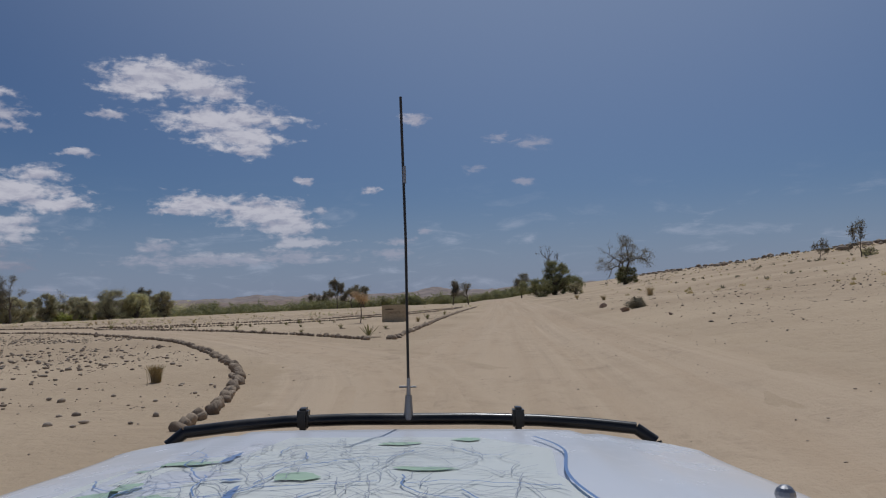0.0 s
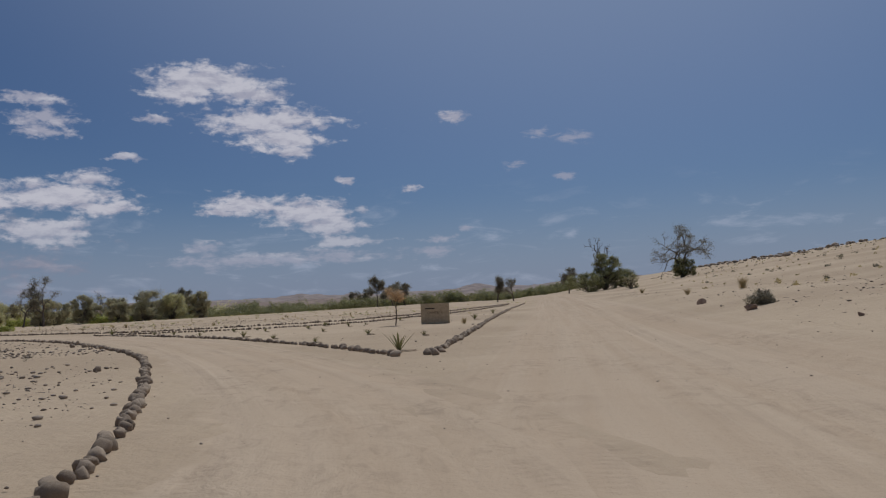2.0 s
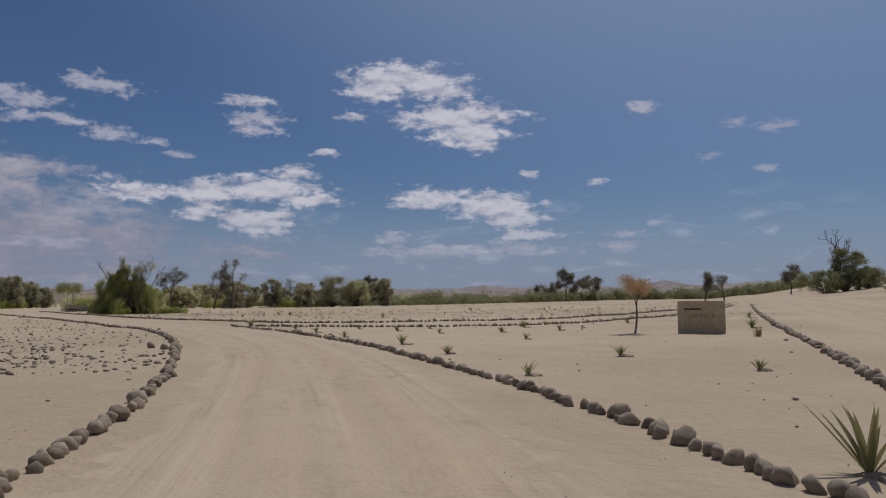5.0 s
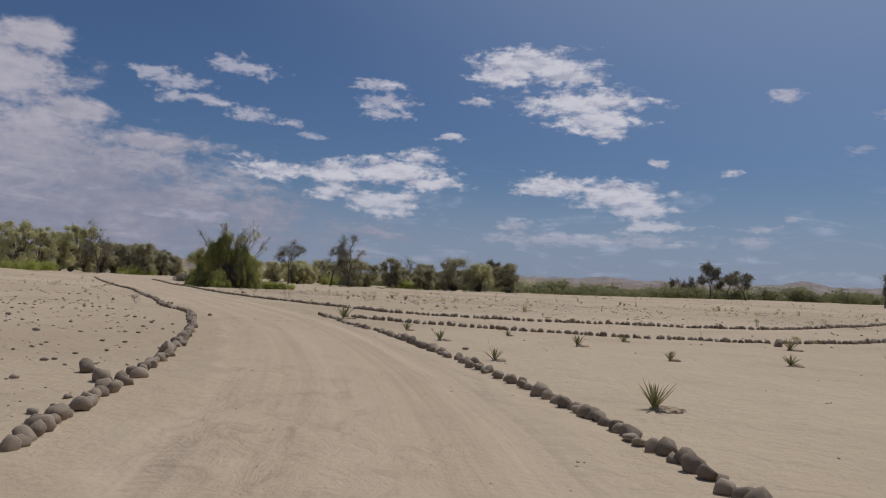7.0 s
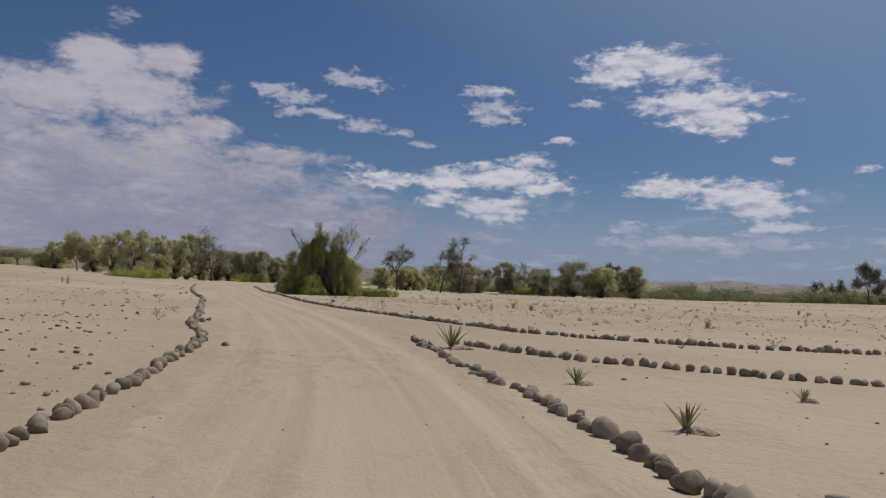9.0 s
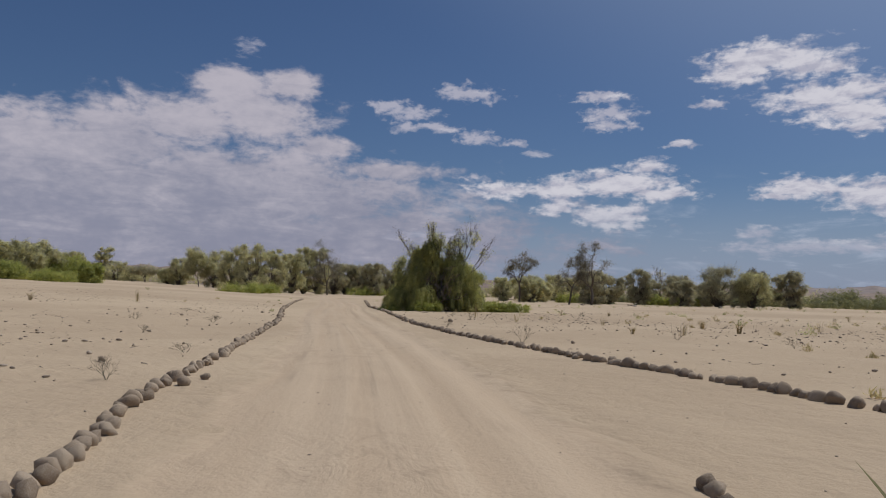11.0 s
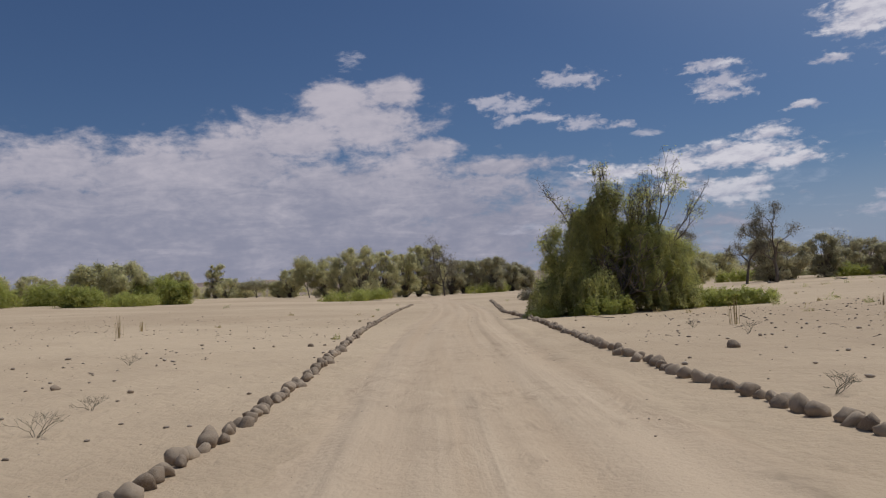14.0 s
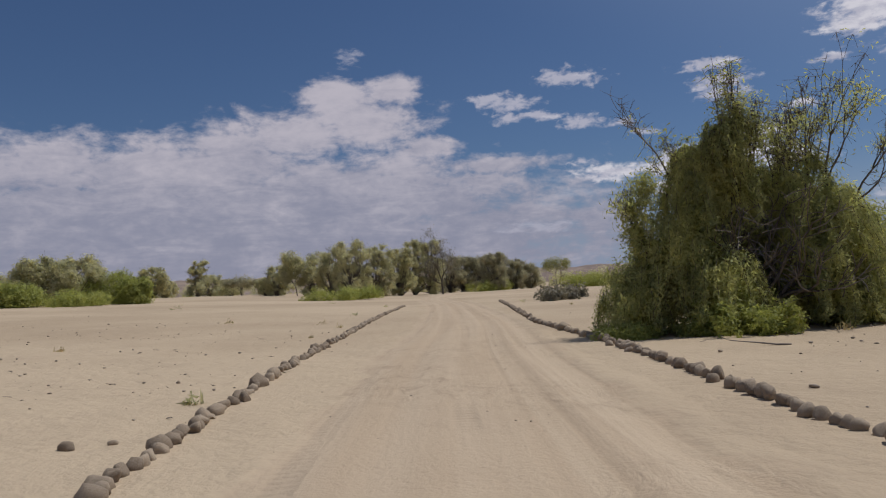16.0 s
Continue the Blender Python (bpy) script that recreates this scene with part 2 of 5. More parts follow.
    h = n.math("SUBTRACT", n.math("MULTIPLY", streak, 0.6), n.math("MULTIPLY", pressed, n.math("ADD", 0.28, n.math("MULTIPLY", lugs, 0.04))))
    h = n.math("ADD", h, n.math("ADD", n.math("MULTIPLY", fine, 0.10), n.math("ADD", n.math("MULTIPLY", n.math("MULTIPLY", ruts, zone), 0.35), n.math("ADD", n.math("MULTIPLY", n.math("MULTIPLY", churn, stirred), 0.9), n.math("MULTIPLY", grit, 0.3)))))
    loose, loose_h = sand_layers(n, pos)
    rim = n.math("ADD", n.math("ABSOLUTE", lane.outputs[0]), n.math("MULTIPLY", n.math("SUBTRACT", n.noise(pos, 0.7, 4.0), 0.5), 1.6))
    edge = n.ramp(rim, half * 0.55, half - 1.0)
    n.put(n.mix(edge, c, loose), p.inputs["Base Color"])
    relief(n, p, n.math("ADD", n.math("MULTIPLY", h, n.math("SUBTRACT", 1.0, edge)), n.math("MULTIPLY", loose_h, edge)), 0.6, 0.12)
    return m


def stone_material(name, dark, pale):
    m, n, p = material(name, 0.85, 0.25)
    at = coords(n)
    rnd = n.tree.nodes.new("ShaderNodeObjectInfo").outputs["Random"]
    isl = n.tree.nodes.new("ShaderNodeNewGeometry").outputs["Random Per Island"]
    both = n.math("FRACT", n.math("ADD", rnd, isl))
    c = n.mix(both, dark, pale)
    v = n.noise(at, 9.0, 5.0, 0.65)
    c = n.mix(n.ramp(v, 0.4, 0.7, 0.0, 0.55), c, (0.34, 0.28, 0.22))
    c = n.mix(n.ramp(n.noise(at, 40.0, 3.0), 0.5, 0.75, 0.0, 0.3), c, (0.09, 0.075, 0.065))
    n.put(c, p.inputs["Base Color"])
    relief(n, p, n.noise(at, 16.0, 5.0, 0.65), 0.5, 0.02)
    return m


def leaf_material(name, a, b, through_light=0.25):
    m, n, p = material(name, 0.6, 0.25)
    isl = n.tree.nodes.new("ShaderNodeNewGeometry").outputs["Random Per Island"]
    patch = n.noise(coords(n, "Position"), 0.9, 3.0)
    c = n.mix(n.math("ADD", n.math("MULTIPLY", isl, 0.4), n.math("MULTIPLY", n.ramp(patch, 0.35, 0.65), 0.6)), a, b)
    n.put(c, p.inputs["Base Color"])
    t = n.tree.nodes.new("ShaderNodeBsdfTranslucent")
    n.put(n.vec("MULTIPLY", c, (1.5, 1.5, 1.1)), t.inputs[0])
    mixed = n.tree.nodes.new("ShaderNodeMixShader")
    n.put(through_light, mixed.inputs[0])
    n.put(p.outputs[0], mixed.inputs[1])
    n.put(t.outputs[0], mixed.inputs[2])
    n.put(mixed.outputs[0], m.node_tree.nodes["Material Output"].inputs[0])
    return m


def grained(name, a, b, rough=0.85, scale=(6.0, 6.0, 1.2), bump=0.5, spec=0.2, metal=0.0):
    m, n, p = material(name, rough, spec, metal)
    at = n.vec("MULTIPLY", coords(n), scale)
    v = n.noise(at, 3.0, 5.0, 0.65)
    n.put(n.mix(n.ramp(v, 0.35, 0.68), a, b), p.inputs["Base Color"])
    relief(n, p, n.noise(at, 7.0, 4.0), bump, 0.01)
    return m


def paint(name, colour, rough=0.35, spec=0.5, metal=0.0, dust=0.12):
    m, n, p = material(name, rough, spec, metal)
    at = coords(n)
    d = n.ramp(n.noise(at, 3.5, 5.0, 0.65), 0.45, 0.75, 0.0, dust)
    n.put(n.mix(d, colour, (0.42, 0.33, 0.24)), p.inputs["Base Color"])
    n.put(n.math("ADD", n.math("MULTIPLY", d, 1.5), rough), p.inputs["Roughness"])
    return m


SAND_DARK, SAND_PALE, ROAD_PALE = (0.424, 0.319, 0.212), (0.518, 0.399, 0.270), (0.514, 0.395, 0.274)
SAND = sand_material()
STONE = stone_material("brown_boulder_stone", (0.20, 0.146, 0.098), (0.41, 0.318, 0.222))
PEBBLE = stone_material("dark_pebble_stone", (0.21, 0.165, 0.12), (0.50, 0.41, 0.315))
BARK = grained("grey_bark", (0.085, 0.07, 0.055), (0.21, 0.175, 0.14))
DEADWOOD = grained("bleached_deadwood", (0.12, 0.10, 0.085), (0.30, 0.26, 0.22))
LEAF_BRIGHT = leaf_material("bright_green_leaf", (0.215, 0.235, 0.06), (0.42, 0.42, 0.13), 0.45)
LEAF_OLIVE = leaf_material("olive_leaf", (0.18, 0.18, 0.08), (0.37, 0.35, 0.165), 0.45)
LEAF_GREY = leaf_material("grey_green_leaf", (0.33, 0.315, 0.205), (0.58, 0.54, 0.36), 0.54)
LEAF_DARK = leaf_material("dark_acacia_leaf", (0.25, 0.23, 0.165), (0.44, 0.40, 0.29), 0.5)
LEAF_THORN = leaf_material("grey_thorn_tree_leaf", (0.14, 0.125, 0.095), (0.27, 0.24, 0.18), 0.35)
LEAF_BELT = leaf_material("dull_riverside_leaf", (0.15, 0.155, 0.082), (0.30, 0.285, 0.155), 0.42)
LEAF_RUST = leaf_material("rusty_dry_leaf", (0.34, 0.225, 0.14), (0.48, 0.35, 0.24), 0.4)
LEAF_BIG = leaf_material("toothbrush_tree_leaf", (0.24, 0.248, 0.105), (0.55, 0.53, 0.225), 0.52)
AGAVE = leaf_material("agave_leaf", (0.14, 0.135, 0.062), (0.29, 0.265, 0.135), 0.2)
STRAW = leaf_material("dry_straw", (0.36, 0.285, 0.165), (0.56, 0.465, 0.29), 0.4)
SCRUB = leaf_material("grey_scrub", (0.17, 0.15, 0.11), (0.29, 0.255, 0.19), 0.25)


# ---- small building helpers ----
def mesh_of(name, verts, faces, mat, smooth=False):
    me = bpy.data.meshes.new(name)
    verts, faces = np.asarray(verts, np.float32), np.asarray(faces, np.int32)
    k = faces.shape[1]
    me.vertices.add(len(verts))
    me.vertices.foreach_set("co", verts.ravel())
    me.loops.add(faces.size)
    me.loops.foreach_set("vertex_index", faces.ravel())
    me.polygons.add(len(faces))
    me.polygons.foreach_set("loop_start", np.arange(0, faces.size, k, dtype=np.int32))
    me.polygons.foreach_set("use_smooth", np.full(len(faces), smooth))
    me.update(calc_edges=True)
    me.validate()
    me.materials.append(mat)
    return me


def part(name, data, mat=None, parent=None, label=""):
    """A bmesh or a mesh as one object under a thing or a part."""
    if isinstance(data, bmesh.types.BMesh):
        me = bpy.data.meshes.new(name)
        data.to_mesh(me)
        data.free()
        me.materials.append(mat)
        data = me
    ob = new(name, data)
    if parent:
        ob.parent = parent
    if label:
        ob["label"] = label
    return ob


def thing(name, label, category, at=(0, 0, 0), group="", turn=0.0):
    ob = tagged(new(name), label, category, group)
    ob.matrix_basis = pose(*at, 0, 0, turn)
    ob.empty_display_size = 0.2
    return ob


def clip(v, a, b):
    return np.minimum(np.maximum(v, a), b)


def ramp(v, a, b):
    f = clip((v - a) / (b - a), 0.0, 1.0)
    return f * f * (3 - 2 * f)


def land(x, y):
    """Height of the ground without its small bumps; x and y may be arrays."""
    s = 0.993 * (x + 8.3) + 0.119 * (y - 30) + 0.05 * np.maximum(0, y - 40) - 6
    h = 0.135 * clip(s, 0, 8) * ramp(s, -1, 4) + 0.05 * clip(s - 8, 0, 12) + 0.13 * clip(s - 20, 0, 30) + 0.13 * clip(s - 50, 0, 70) + 0.035 * clip(s - 120, 0, 480)
    z = h * ramp(y, -400, -50)
    l = -0.419 * (x + 57.8) - 0.908 * (y - 58.7)
    a = -0.908 * (x + 57.8) + 0.419 * (y - 58.7)
    z = z + (0.045 * clip(l - 1, 0, 60) + 0.006 * clip(l - 61, 0, 200)) * ramp(a, -25, 15)
    return z - 0.0065 * clip(y - 85, 0, 300) * ramp(-x, 85, 130)


def spline(points, step):
    """Points at even steps on a smooth curve through the given ones."""
    p = [Vector((*q, 0)) for q in points]
    p = [2 * p[0] - p[1]] + p + [2 * p[-1] - p[-2]]
    dense = []
    for a, b, c, d in zip(p, p[1:], p[2:], p[3:]):
        for i in range(24):
            t = i / 24
            dense.append(0.5 * (2 * b + (c - a) * t + (2 * a - 5 * b + 4 * c - d) * t * t + (3 * b - a - 3 * c + d) * t ** 3))
    dense.append(p[-2])
    out, gap = [dense[0]], 0.0
    for a, b in zip(dense, dense[1:]):
        length = (b - a).length
        while gap + length >= step:
            f = (step - gap) / length
            a = a.lerp(b, f)
            out.append(a)
            length, gap = (b - a).length, 0.0
        gap += length
    return out


# ---- plan ----
CAMP_ROAD = [(-1, 2), (-2.6, 10), (-5.6, 18), (-11.2, 26), (-16.5, 32.6), (-22.5, 39.3), (-29, 45.3), (-38, 51.7), (-48, 57.3), (-60, 63.2),
             (-72, 68.6), (-85, 74.8), (-100, 82.5), (-128, 95.5), (-165, 111), (-215, 137), (-260, 168)]
MAIN_ROAD = [(3.5, -60), (2.2, -20), (0.6, 0), (-0.8, 14), (-2.6, 30), (-5.8, 60), (-10.5, 100), (-16.5, 150), (-27, 230), (-42, 340), (-60, 460)]
SIDE_TRACK = [(0.5, 1), (3.0, 12), (7.0, 24), (14, 38), (24, 52)]
BORDERS = {
    "left": [(-5.2, 8.6), (-5.6, 10.4), (-6.6, 12.8), (-8, 15.8), (-10, 19.2), (-13.7, 24.5), (-17.8, 30.0), (-21.6, 34.2), (-26, 38.4), (-31.2, 43.0), (-35.8, 46.6), (-39.7, 49.3),
             (-44.3, 52.15), (-49.0, 54.0), (-53.6, 56.45), (-58.4, 58.75), (-62.6, 60.8), (-69.7, 64.3), (-77.5, 67.6), (-83, 69.9), (-90, 73.0), (-109, 81.8), (-131, 92.4)],
    "right": [(-130, 101.5), (-102, 86.6), (-94.5, 82.7), (-86.5, 79.2), (-80.8, 76.55), (-73.6, 73.0), (-66.5, 69.7), (-60.2, 67.2), (-55.6, 65.8), (-53.0, 65.05), (-50.6, 64.3), (-47.3, 63.8), (-43.5, 62.9),
              (-41.0, 63.0), (-38.3, 63.8), (-35.6, 65.1), (-33.5, 66.8), (-29, 72), (-26.5, 84), (-25.4, 110), (-26.6, 158)],
    "mid": [(-40.6, 57.2), (-38.6, 56.8), (-36.1, 56.7), (-33.6, 57.6), (-31.5, 58.5), (-28.5, 60.0), (-24.5, 64.5), (-22.2, 74), (-21.6, 90), (-22.1, 106), (-24, 140)],
    "near": [(-41.9, 56.8), (-38.5, 54.6), (-35.4, 52.7), (-32.8, 51.2), (-25.1, 45.6), (-19.2, 40.3), (-15.2, 36.5), (-12.2, 33.3), (-10.8, 31.6), (-9.6, 30.3)],
    "side": [(-8.3, 31.3), (-8.35, 32.4), (-8.6, 34.2), (-9.0, 37.4), (-10.5, 48.9), (-12.6, 64), (-17, 100), (-22.5, 150)]}


ROAD_POINTS = np.array([(p.x, p.y, w) for pts, w in ((CAMP_ROAD, 2.9), (MAIN_ROAD, 4.6)) for p in spline(pts, 1.5)])

ROAD_LINE = spline(CAMP_ROAD[4:13], 0.5)


def off_road(x, y):
    """Metres from the edge of the nearest track (negative on it)."""
    x, y = np.atleast_1d(x), np.atleast_1d(y)
    out = np.empty(len(x))
    for i in range(0, len(x), 4000):
        d = np.hypot(x[i:i + 4000, None] - ROAD_POINTS[None, :, 0], y[i:i + 4000, None] - ROAD_POINTS[None, :, 1]) - ROAD_POINTS[None, :, 2]
        out[i:i + 4000] = d.min(1)
    return out


def bumps(x, y, away):
    a = 0.5 * noise.noise(Vector((x * 0.12, y * 0.12, 3.1))) * 0.16 + noise.noise(Vector((x * 0.7, y * 0.7, 8.4))) * 0.035
    return a * min(1.0, max(0.12, (away + 1.0) / 4.0))


def ground_z(x, y):
    away = float(off_road(x, y)[0])
    z = float(land(x, y)) + bumps(x, y, away)
    return z - (0.05 if away < -0.7 else 0.0)


# ---- ground, tracks, far hills ----
def axis(lo, hi, step, reach):
    inner = np.arange(lo, hi + step, step)
    grow, out = step, []
    v = 0.0
    while v < reach:
        grow *= 1.13
        v += grow
        out.append(v)
    out = np.array(out)
    return np.concatenate([(lo - out)[::-1], inner, inner[-1] + out])


xs, ys = axis(-140, 24, 0.55, 4200), axis(-12, 110, 0.55, 4200)
gx, gy = np.meshgrid(xs, ys)
away = off_road(gx.ravel(), gy.ravel())
gz = land(gx.ravel(), gy.ravel())
gz = gz + np.array([bumps(a, b, c) if abs(a) < 400 and abs(b) < 400 else 0.0 for a, b, c in zip(gx.ravel().tolist(), gy.ravel().tolist(), away.tolist())])
gz = gz - 0.05 * (away < -0.7)
nx, ny = len(xs), len(ys)
idx = np.arange(nx * ny).reshape(ny, nx)
quads = np.stack([idx[:-1, :-1], idx[:-1, 1:], idx[1:, 1:], idx[1:, :-1]], -1).reshape(-1, 4)
ground = new("ground", mesh_of("ground", np.stack([gx.ravel(), gy.ravel(), gz], 1), quads, SAND, True))
tagged(ground, "pale desert sand plain with scattered stones", "ground", kind="structure")


def track(name, points, half, lift, label, ruts):
    line = spline(points, 0.6)
    cols = np.arange(-half, half + 0.01, 0.2)
    verts, uv = [], []
    run = 0.0
    for i, p in enumerate(line):
        d = (line[min(i + 1, len(line) - 1)] - line[max(i - 1, 0)]).normalized()
        side = Vector((d.y, -d.x, 0))
        sway = 0.35 * noise.noise(Vector((run * 0.05, 2.2, lift * 90)))
        x, y = p.x + side.x * cols, p.y + side.y * cols
        z = land(x, y) + lift
        for centre, width, deep in ruts:
            z = z - deep * np.exp(-((cols - centre - sway) / width) ** 2) + 0.5 * deep * np.exp(-((cols - centre - sway - 2.1 * width) / width) ** 2)
        z = z + np.array([0.02 * noise.noise(Vector((a * 0.5, b * 0.5, 1.0))) for a, b in zip(x, y)])
        rim = np.array([1.1 * noise.noise(Vector((a * 0.45, b * 0.45, 6.0))) for a, b in zip(x, y)])
        z = z - 0.075 * ramp(np.abs(cols) + rim * np.minimum(half / 3, 1), half - 2.0, half)
        verts.append(np.stack([x, y, z], 1))
        uv.append(np.stack([cols, np.full(len(cols), run)], 1))
        run += 0.6
    k, n = len(cols), len(line)
    ids = np.arange(k * n).reshape(n, k)
    faces = np.stack([ids[:-1, :-1], ids[:-1, 1:], ids[1:, 1:], ids[1:, :-1]], -1).reshape(-1, 4)
    me = mesh_of(name, np.concatenate(verts), faces, road_material(half), True)
    layer = me.uv_layers.new(name="UVMap")
    loops = np.empty(len(me.loops), np.int32)
    me.loops.foreach_get("vertex_index", loops)
    layer.data.foreach_set("uv", np.concatenate(uv)[loops].astype(np.float32).ravel())
    return tagged(new(name, me), label, "road", kind="structure")


track("road_main", MAIN_ROAD, 5.2, 0.022, "wide sandy gravel track with wheel ruts",
      [(-2.2, 0.22, 0.03), (-0.7, 0.22, 0.035), (0.9, 0.25, 0.04), (2.5, 0.22, 0.03), (3.4, 0.3, 0.03)])
track("road_camp", CAMP_ROAD, 3.3, 0.034, "narrow sandy track between rows of stones",
      [(-1.0, 0.2, 0.03), (0.65, 0.2, 0.035), (1.6, 0.24, 0.04), (-1.9, 0.3, 0.02)])
track("road_side", SIDE_TRACK, 1.5, 0.012, "faint pair of wheel tracks in the sand", [(-0.75, 0.18, 0.05), (0.75, 0.18, 0.05)])


def ridge(name, az0, az1, dist, heights, mat, label, seed):
    """A long far ridge: a band of ground that rises to an uneven crest."""
    n, rows = 160, 7
    verts = []
    for j in range(rows):
        f = j / (rows - 1)
        for i in range(n):
            u = i / (n - 1)
            a = radians(az0 + (az1 - az0) * u)
            r = dist + f * dist * 0.16 + 26 * noise.noise(Vector((u * 14, f * 3, seed)))
            h = np.interp(u, np.linspace(0, 1, len(heights)), heights) * ramp(u, 0, 0.05) * ramp(1 - u, 0, 0.05)
            rough = 1 + 0.22 * noise.fractal(Vector((u * 22, f * 2.5, seed + 4)), 0.7, 2.1, 5)
            x, y = dist and r * math.sin(a), r * math.cos(a)
            verts.append((x, y, -2.0 + max(0.0, h * rough * math.sin(f * math.pi / 2))))
    ids = np.arange(n * rows).reshape(rows, n)
    faces = np.stack([ids[:-1, :-1], ids[:-1, 1:], ids[1:, 1:], ids[1:, :-1]], -1).reshape(-1, 4)
    return tagged(new(name, mesh_of(name, verts, faces, mat, True)), label, "hill", kind="structure")


HILL = grained("brown_hill_rock", (0.20, 0.15, 0.125), (0.32, 0.245, 0.19), 0.95, (0.012, 0.012, 0.03), 0.4)
# pale mauve rock tone: distance haze put into the base colour
HILL_FAR = grained("hazed_mountain_rock", (0.22, 0.18, 0.165), (0.33, 0.27, 0.235), 0.95, (0.005, 0.005, 0.02), 0.4)
ridge("hills_north", -52, 0, 1500, [12, 16, 15, 18, 17, 16, 19, 15, 13, 12, 12], HILL, "low brown rocky hills on the far horizon", 1.0)
ridge("mountains", -40, 6, 3200, [44, 50, 58, 54, 48, 50, 48, 54, 56, 48, 48, 47, 48, 54, 74, 52, 56, 60, 66, 70, 68, 60, 52, 44], HILL_FAR, "far bare mountains, haze put into their pale colour", 5.0)
ridge("hills_west", -125, -46, 1300, [45, 46, 46, 46, 46, 44, 38, 32, 27, 26, 20], HILL, "long low sandy ridge on the horizon", 9.0)
ridge("hills_east", -4, 60, 900, [10, 26, 34, 46, 56, 64, 56, 50], HILL, "stony brown hillside crest", 13.0)


# ---- stones ----
def stone_mesh(seed, size=(1.0, 0.8, 0.7), detail=2, edge=0.25, block=0.0):
    rng = random.Random(seed)
    bm = bmesh.new()
    bmesh.ops.create_icosphere(bm, subdivisions=detail, radius=1.0)
    off = Vector((rng.random() * 50, rng.random() * 50, seed))
    cuts = [(Vector((rng.uniform(-1, 1), rng.uniform(-1, 1), rng.uniform(-0.6, 1))).normalized(), rng.uniform(0.62, 0.88) - block) for _ in range(7 + int(block * 20))]
    for v in bm.verts:
        c = v.co * (1 + edge * noise.noise(v.co * 1.1 + off) + 0.10 * noise.noise(v.co * 3 + off))
        for nrm, d in cuts:
            over = c.dot(nrm) - d
            if over > 0:
                c -= nrm * over * (0.9 if not block else 1.0)
        v.co = Vector((c.x * size[0], c.y * size[1], c.z * size[2]))
    me = bpy.data.meshes.new("stone")
    bm.to_mesh(me)
    bm.free()
    me.polygons.foreach_set("use_smooth", [True] * len(me.polygons))
    me.materials.append(STONE)
    return me


STONES = [stone_mesh(i, (1.0, random.Random(i).uniform(0.7, 0.95), random.Random(i + 50).uniform(0.72, 1.05)), 2, 0.4, 0.12) for i in range(16)]


def border(label, points, spacing, size, seed, count=300):
    """A row of boulders along a track; past count they are one part."""
    rng = random.Random(seed)
    row = thing("stone_border", label, "stone border", group="rows of boulders along the tracks")
    rest_v, rest_f, made, skip = [], [], 0, 0.0
    for p in spline(points, 0.05):
        if skip > 0:
            skip -= 0.05
            continue
        r = size * rng.choice((0.82, 0.9, 0.96, 1.0, 1.06, 1.16)) * rng.uniform(0.88, 1.1)
        if rng.random() < 0.025:
            r *= 1.35
        x, y = p.x + rng.gauss(0, 0.05), p.y + rng.gauss(0, 0.05)
        z = ground_z(x, y) + r * rng.uniform(0.16, 0.42)
        m = pose(x, y, z, rng.uniform(-25, 25), rng.uniform(-25, 25), rng.uniform(0, 360)) @ Matrix.Scale(r, 4)
        me = rng.choice(STONES)
        if made < count:
            ob = new("stone", me)
            ob.parent = row
            ob.matrix_basis = m
        else:
            base = len(rest_v)
            rest_v += [tuple(m @ v.co) for v in me.vertices]
            rest_f += [tuple(base + i for i in q.vertices) for q in me.polygons]
        made += 1
        skip = r * 1.27 * spacing * rng.choice((0.85, 0.92, 1.0, 1.06, 1.0, 0.95, 1.0, 1.2))
    if rest_v:
        ob = new("stone_row", mesh_of("stone_row", rest_v, rest_f, STONE, True))
        ob.parent = row
        tagged(ob, "far end of the boulder row", kind="stuff")
    return row


L = BORDERS["left"]
border("row of rounded brown boulders along the sandy camp track", L[:16], 0.90, 0.134, 1)
border("row of grey-brown boulders along the inner track edge", L[15:], 0.92, 0.132, 2)
border("row of dark boulders along the outer track edge", BORDERS["right"][:9][::-1], 0.95, 0.142, 3)
border("row of dark spaced boulders beside the footpath", BORDERS["right"][8:], 0.72, 0.142, 4)
border("row of dark boulders on the near side of the footpath", BORDERS["mid"], 0.72, 0.136, 5)
border("row of boulders edging the planted sand triangle", BORDERS["near"], 0.84, 0.126, 6)
border("row of boulders between the planted triangle and main track", BORDERS["side"], 0.9, 0.142, 7)


def rock(x, y, r, seed, label, flat=0.7, mat=None):
    ob = new("rock", stone_mesh(seed, (1.0, 0.75, flat), 3 if mat else 2, 0.4, 0.2 if mat else 0.0))
    if mat:
        ob.data.materials[0] = mat
        ob.data.polygons.foreach_set("use_smooth", [False] * len(ob.data.polygons))
    ob.matrix_basis = pose(x, y, ground_z(x, y) + r * flat * 0.45, 4, -6, seed * 47) @ Matrix.Scale(r, 4)
    return tagged(ob, label, "rock", "loose rocks on the sand")


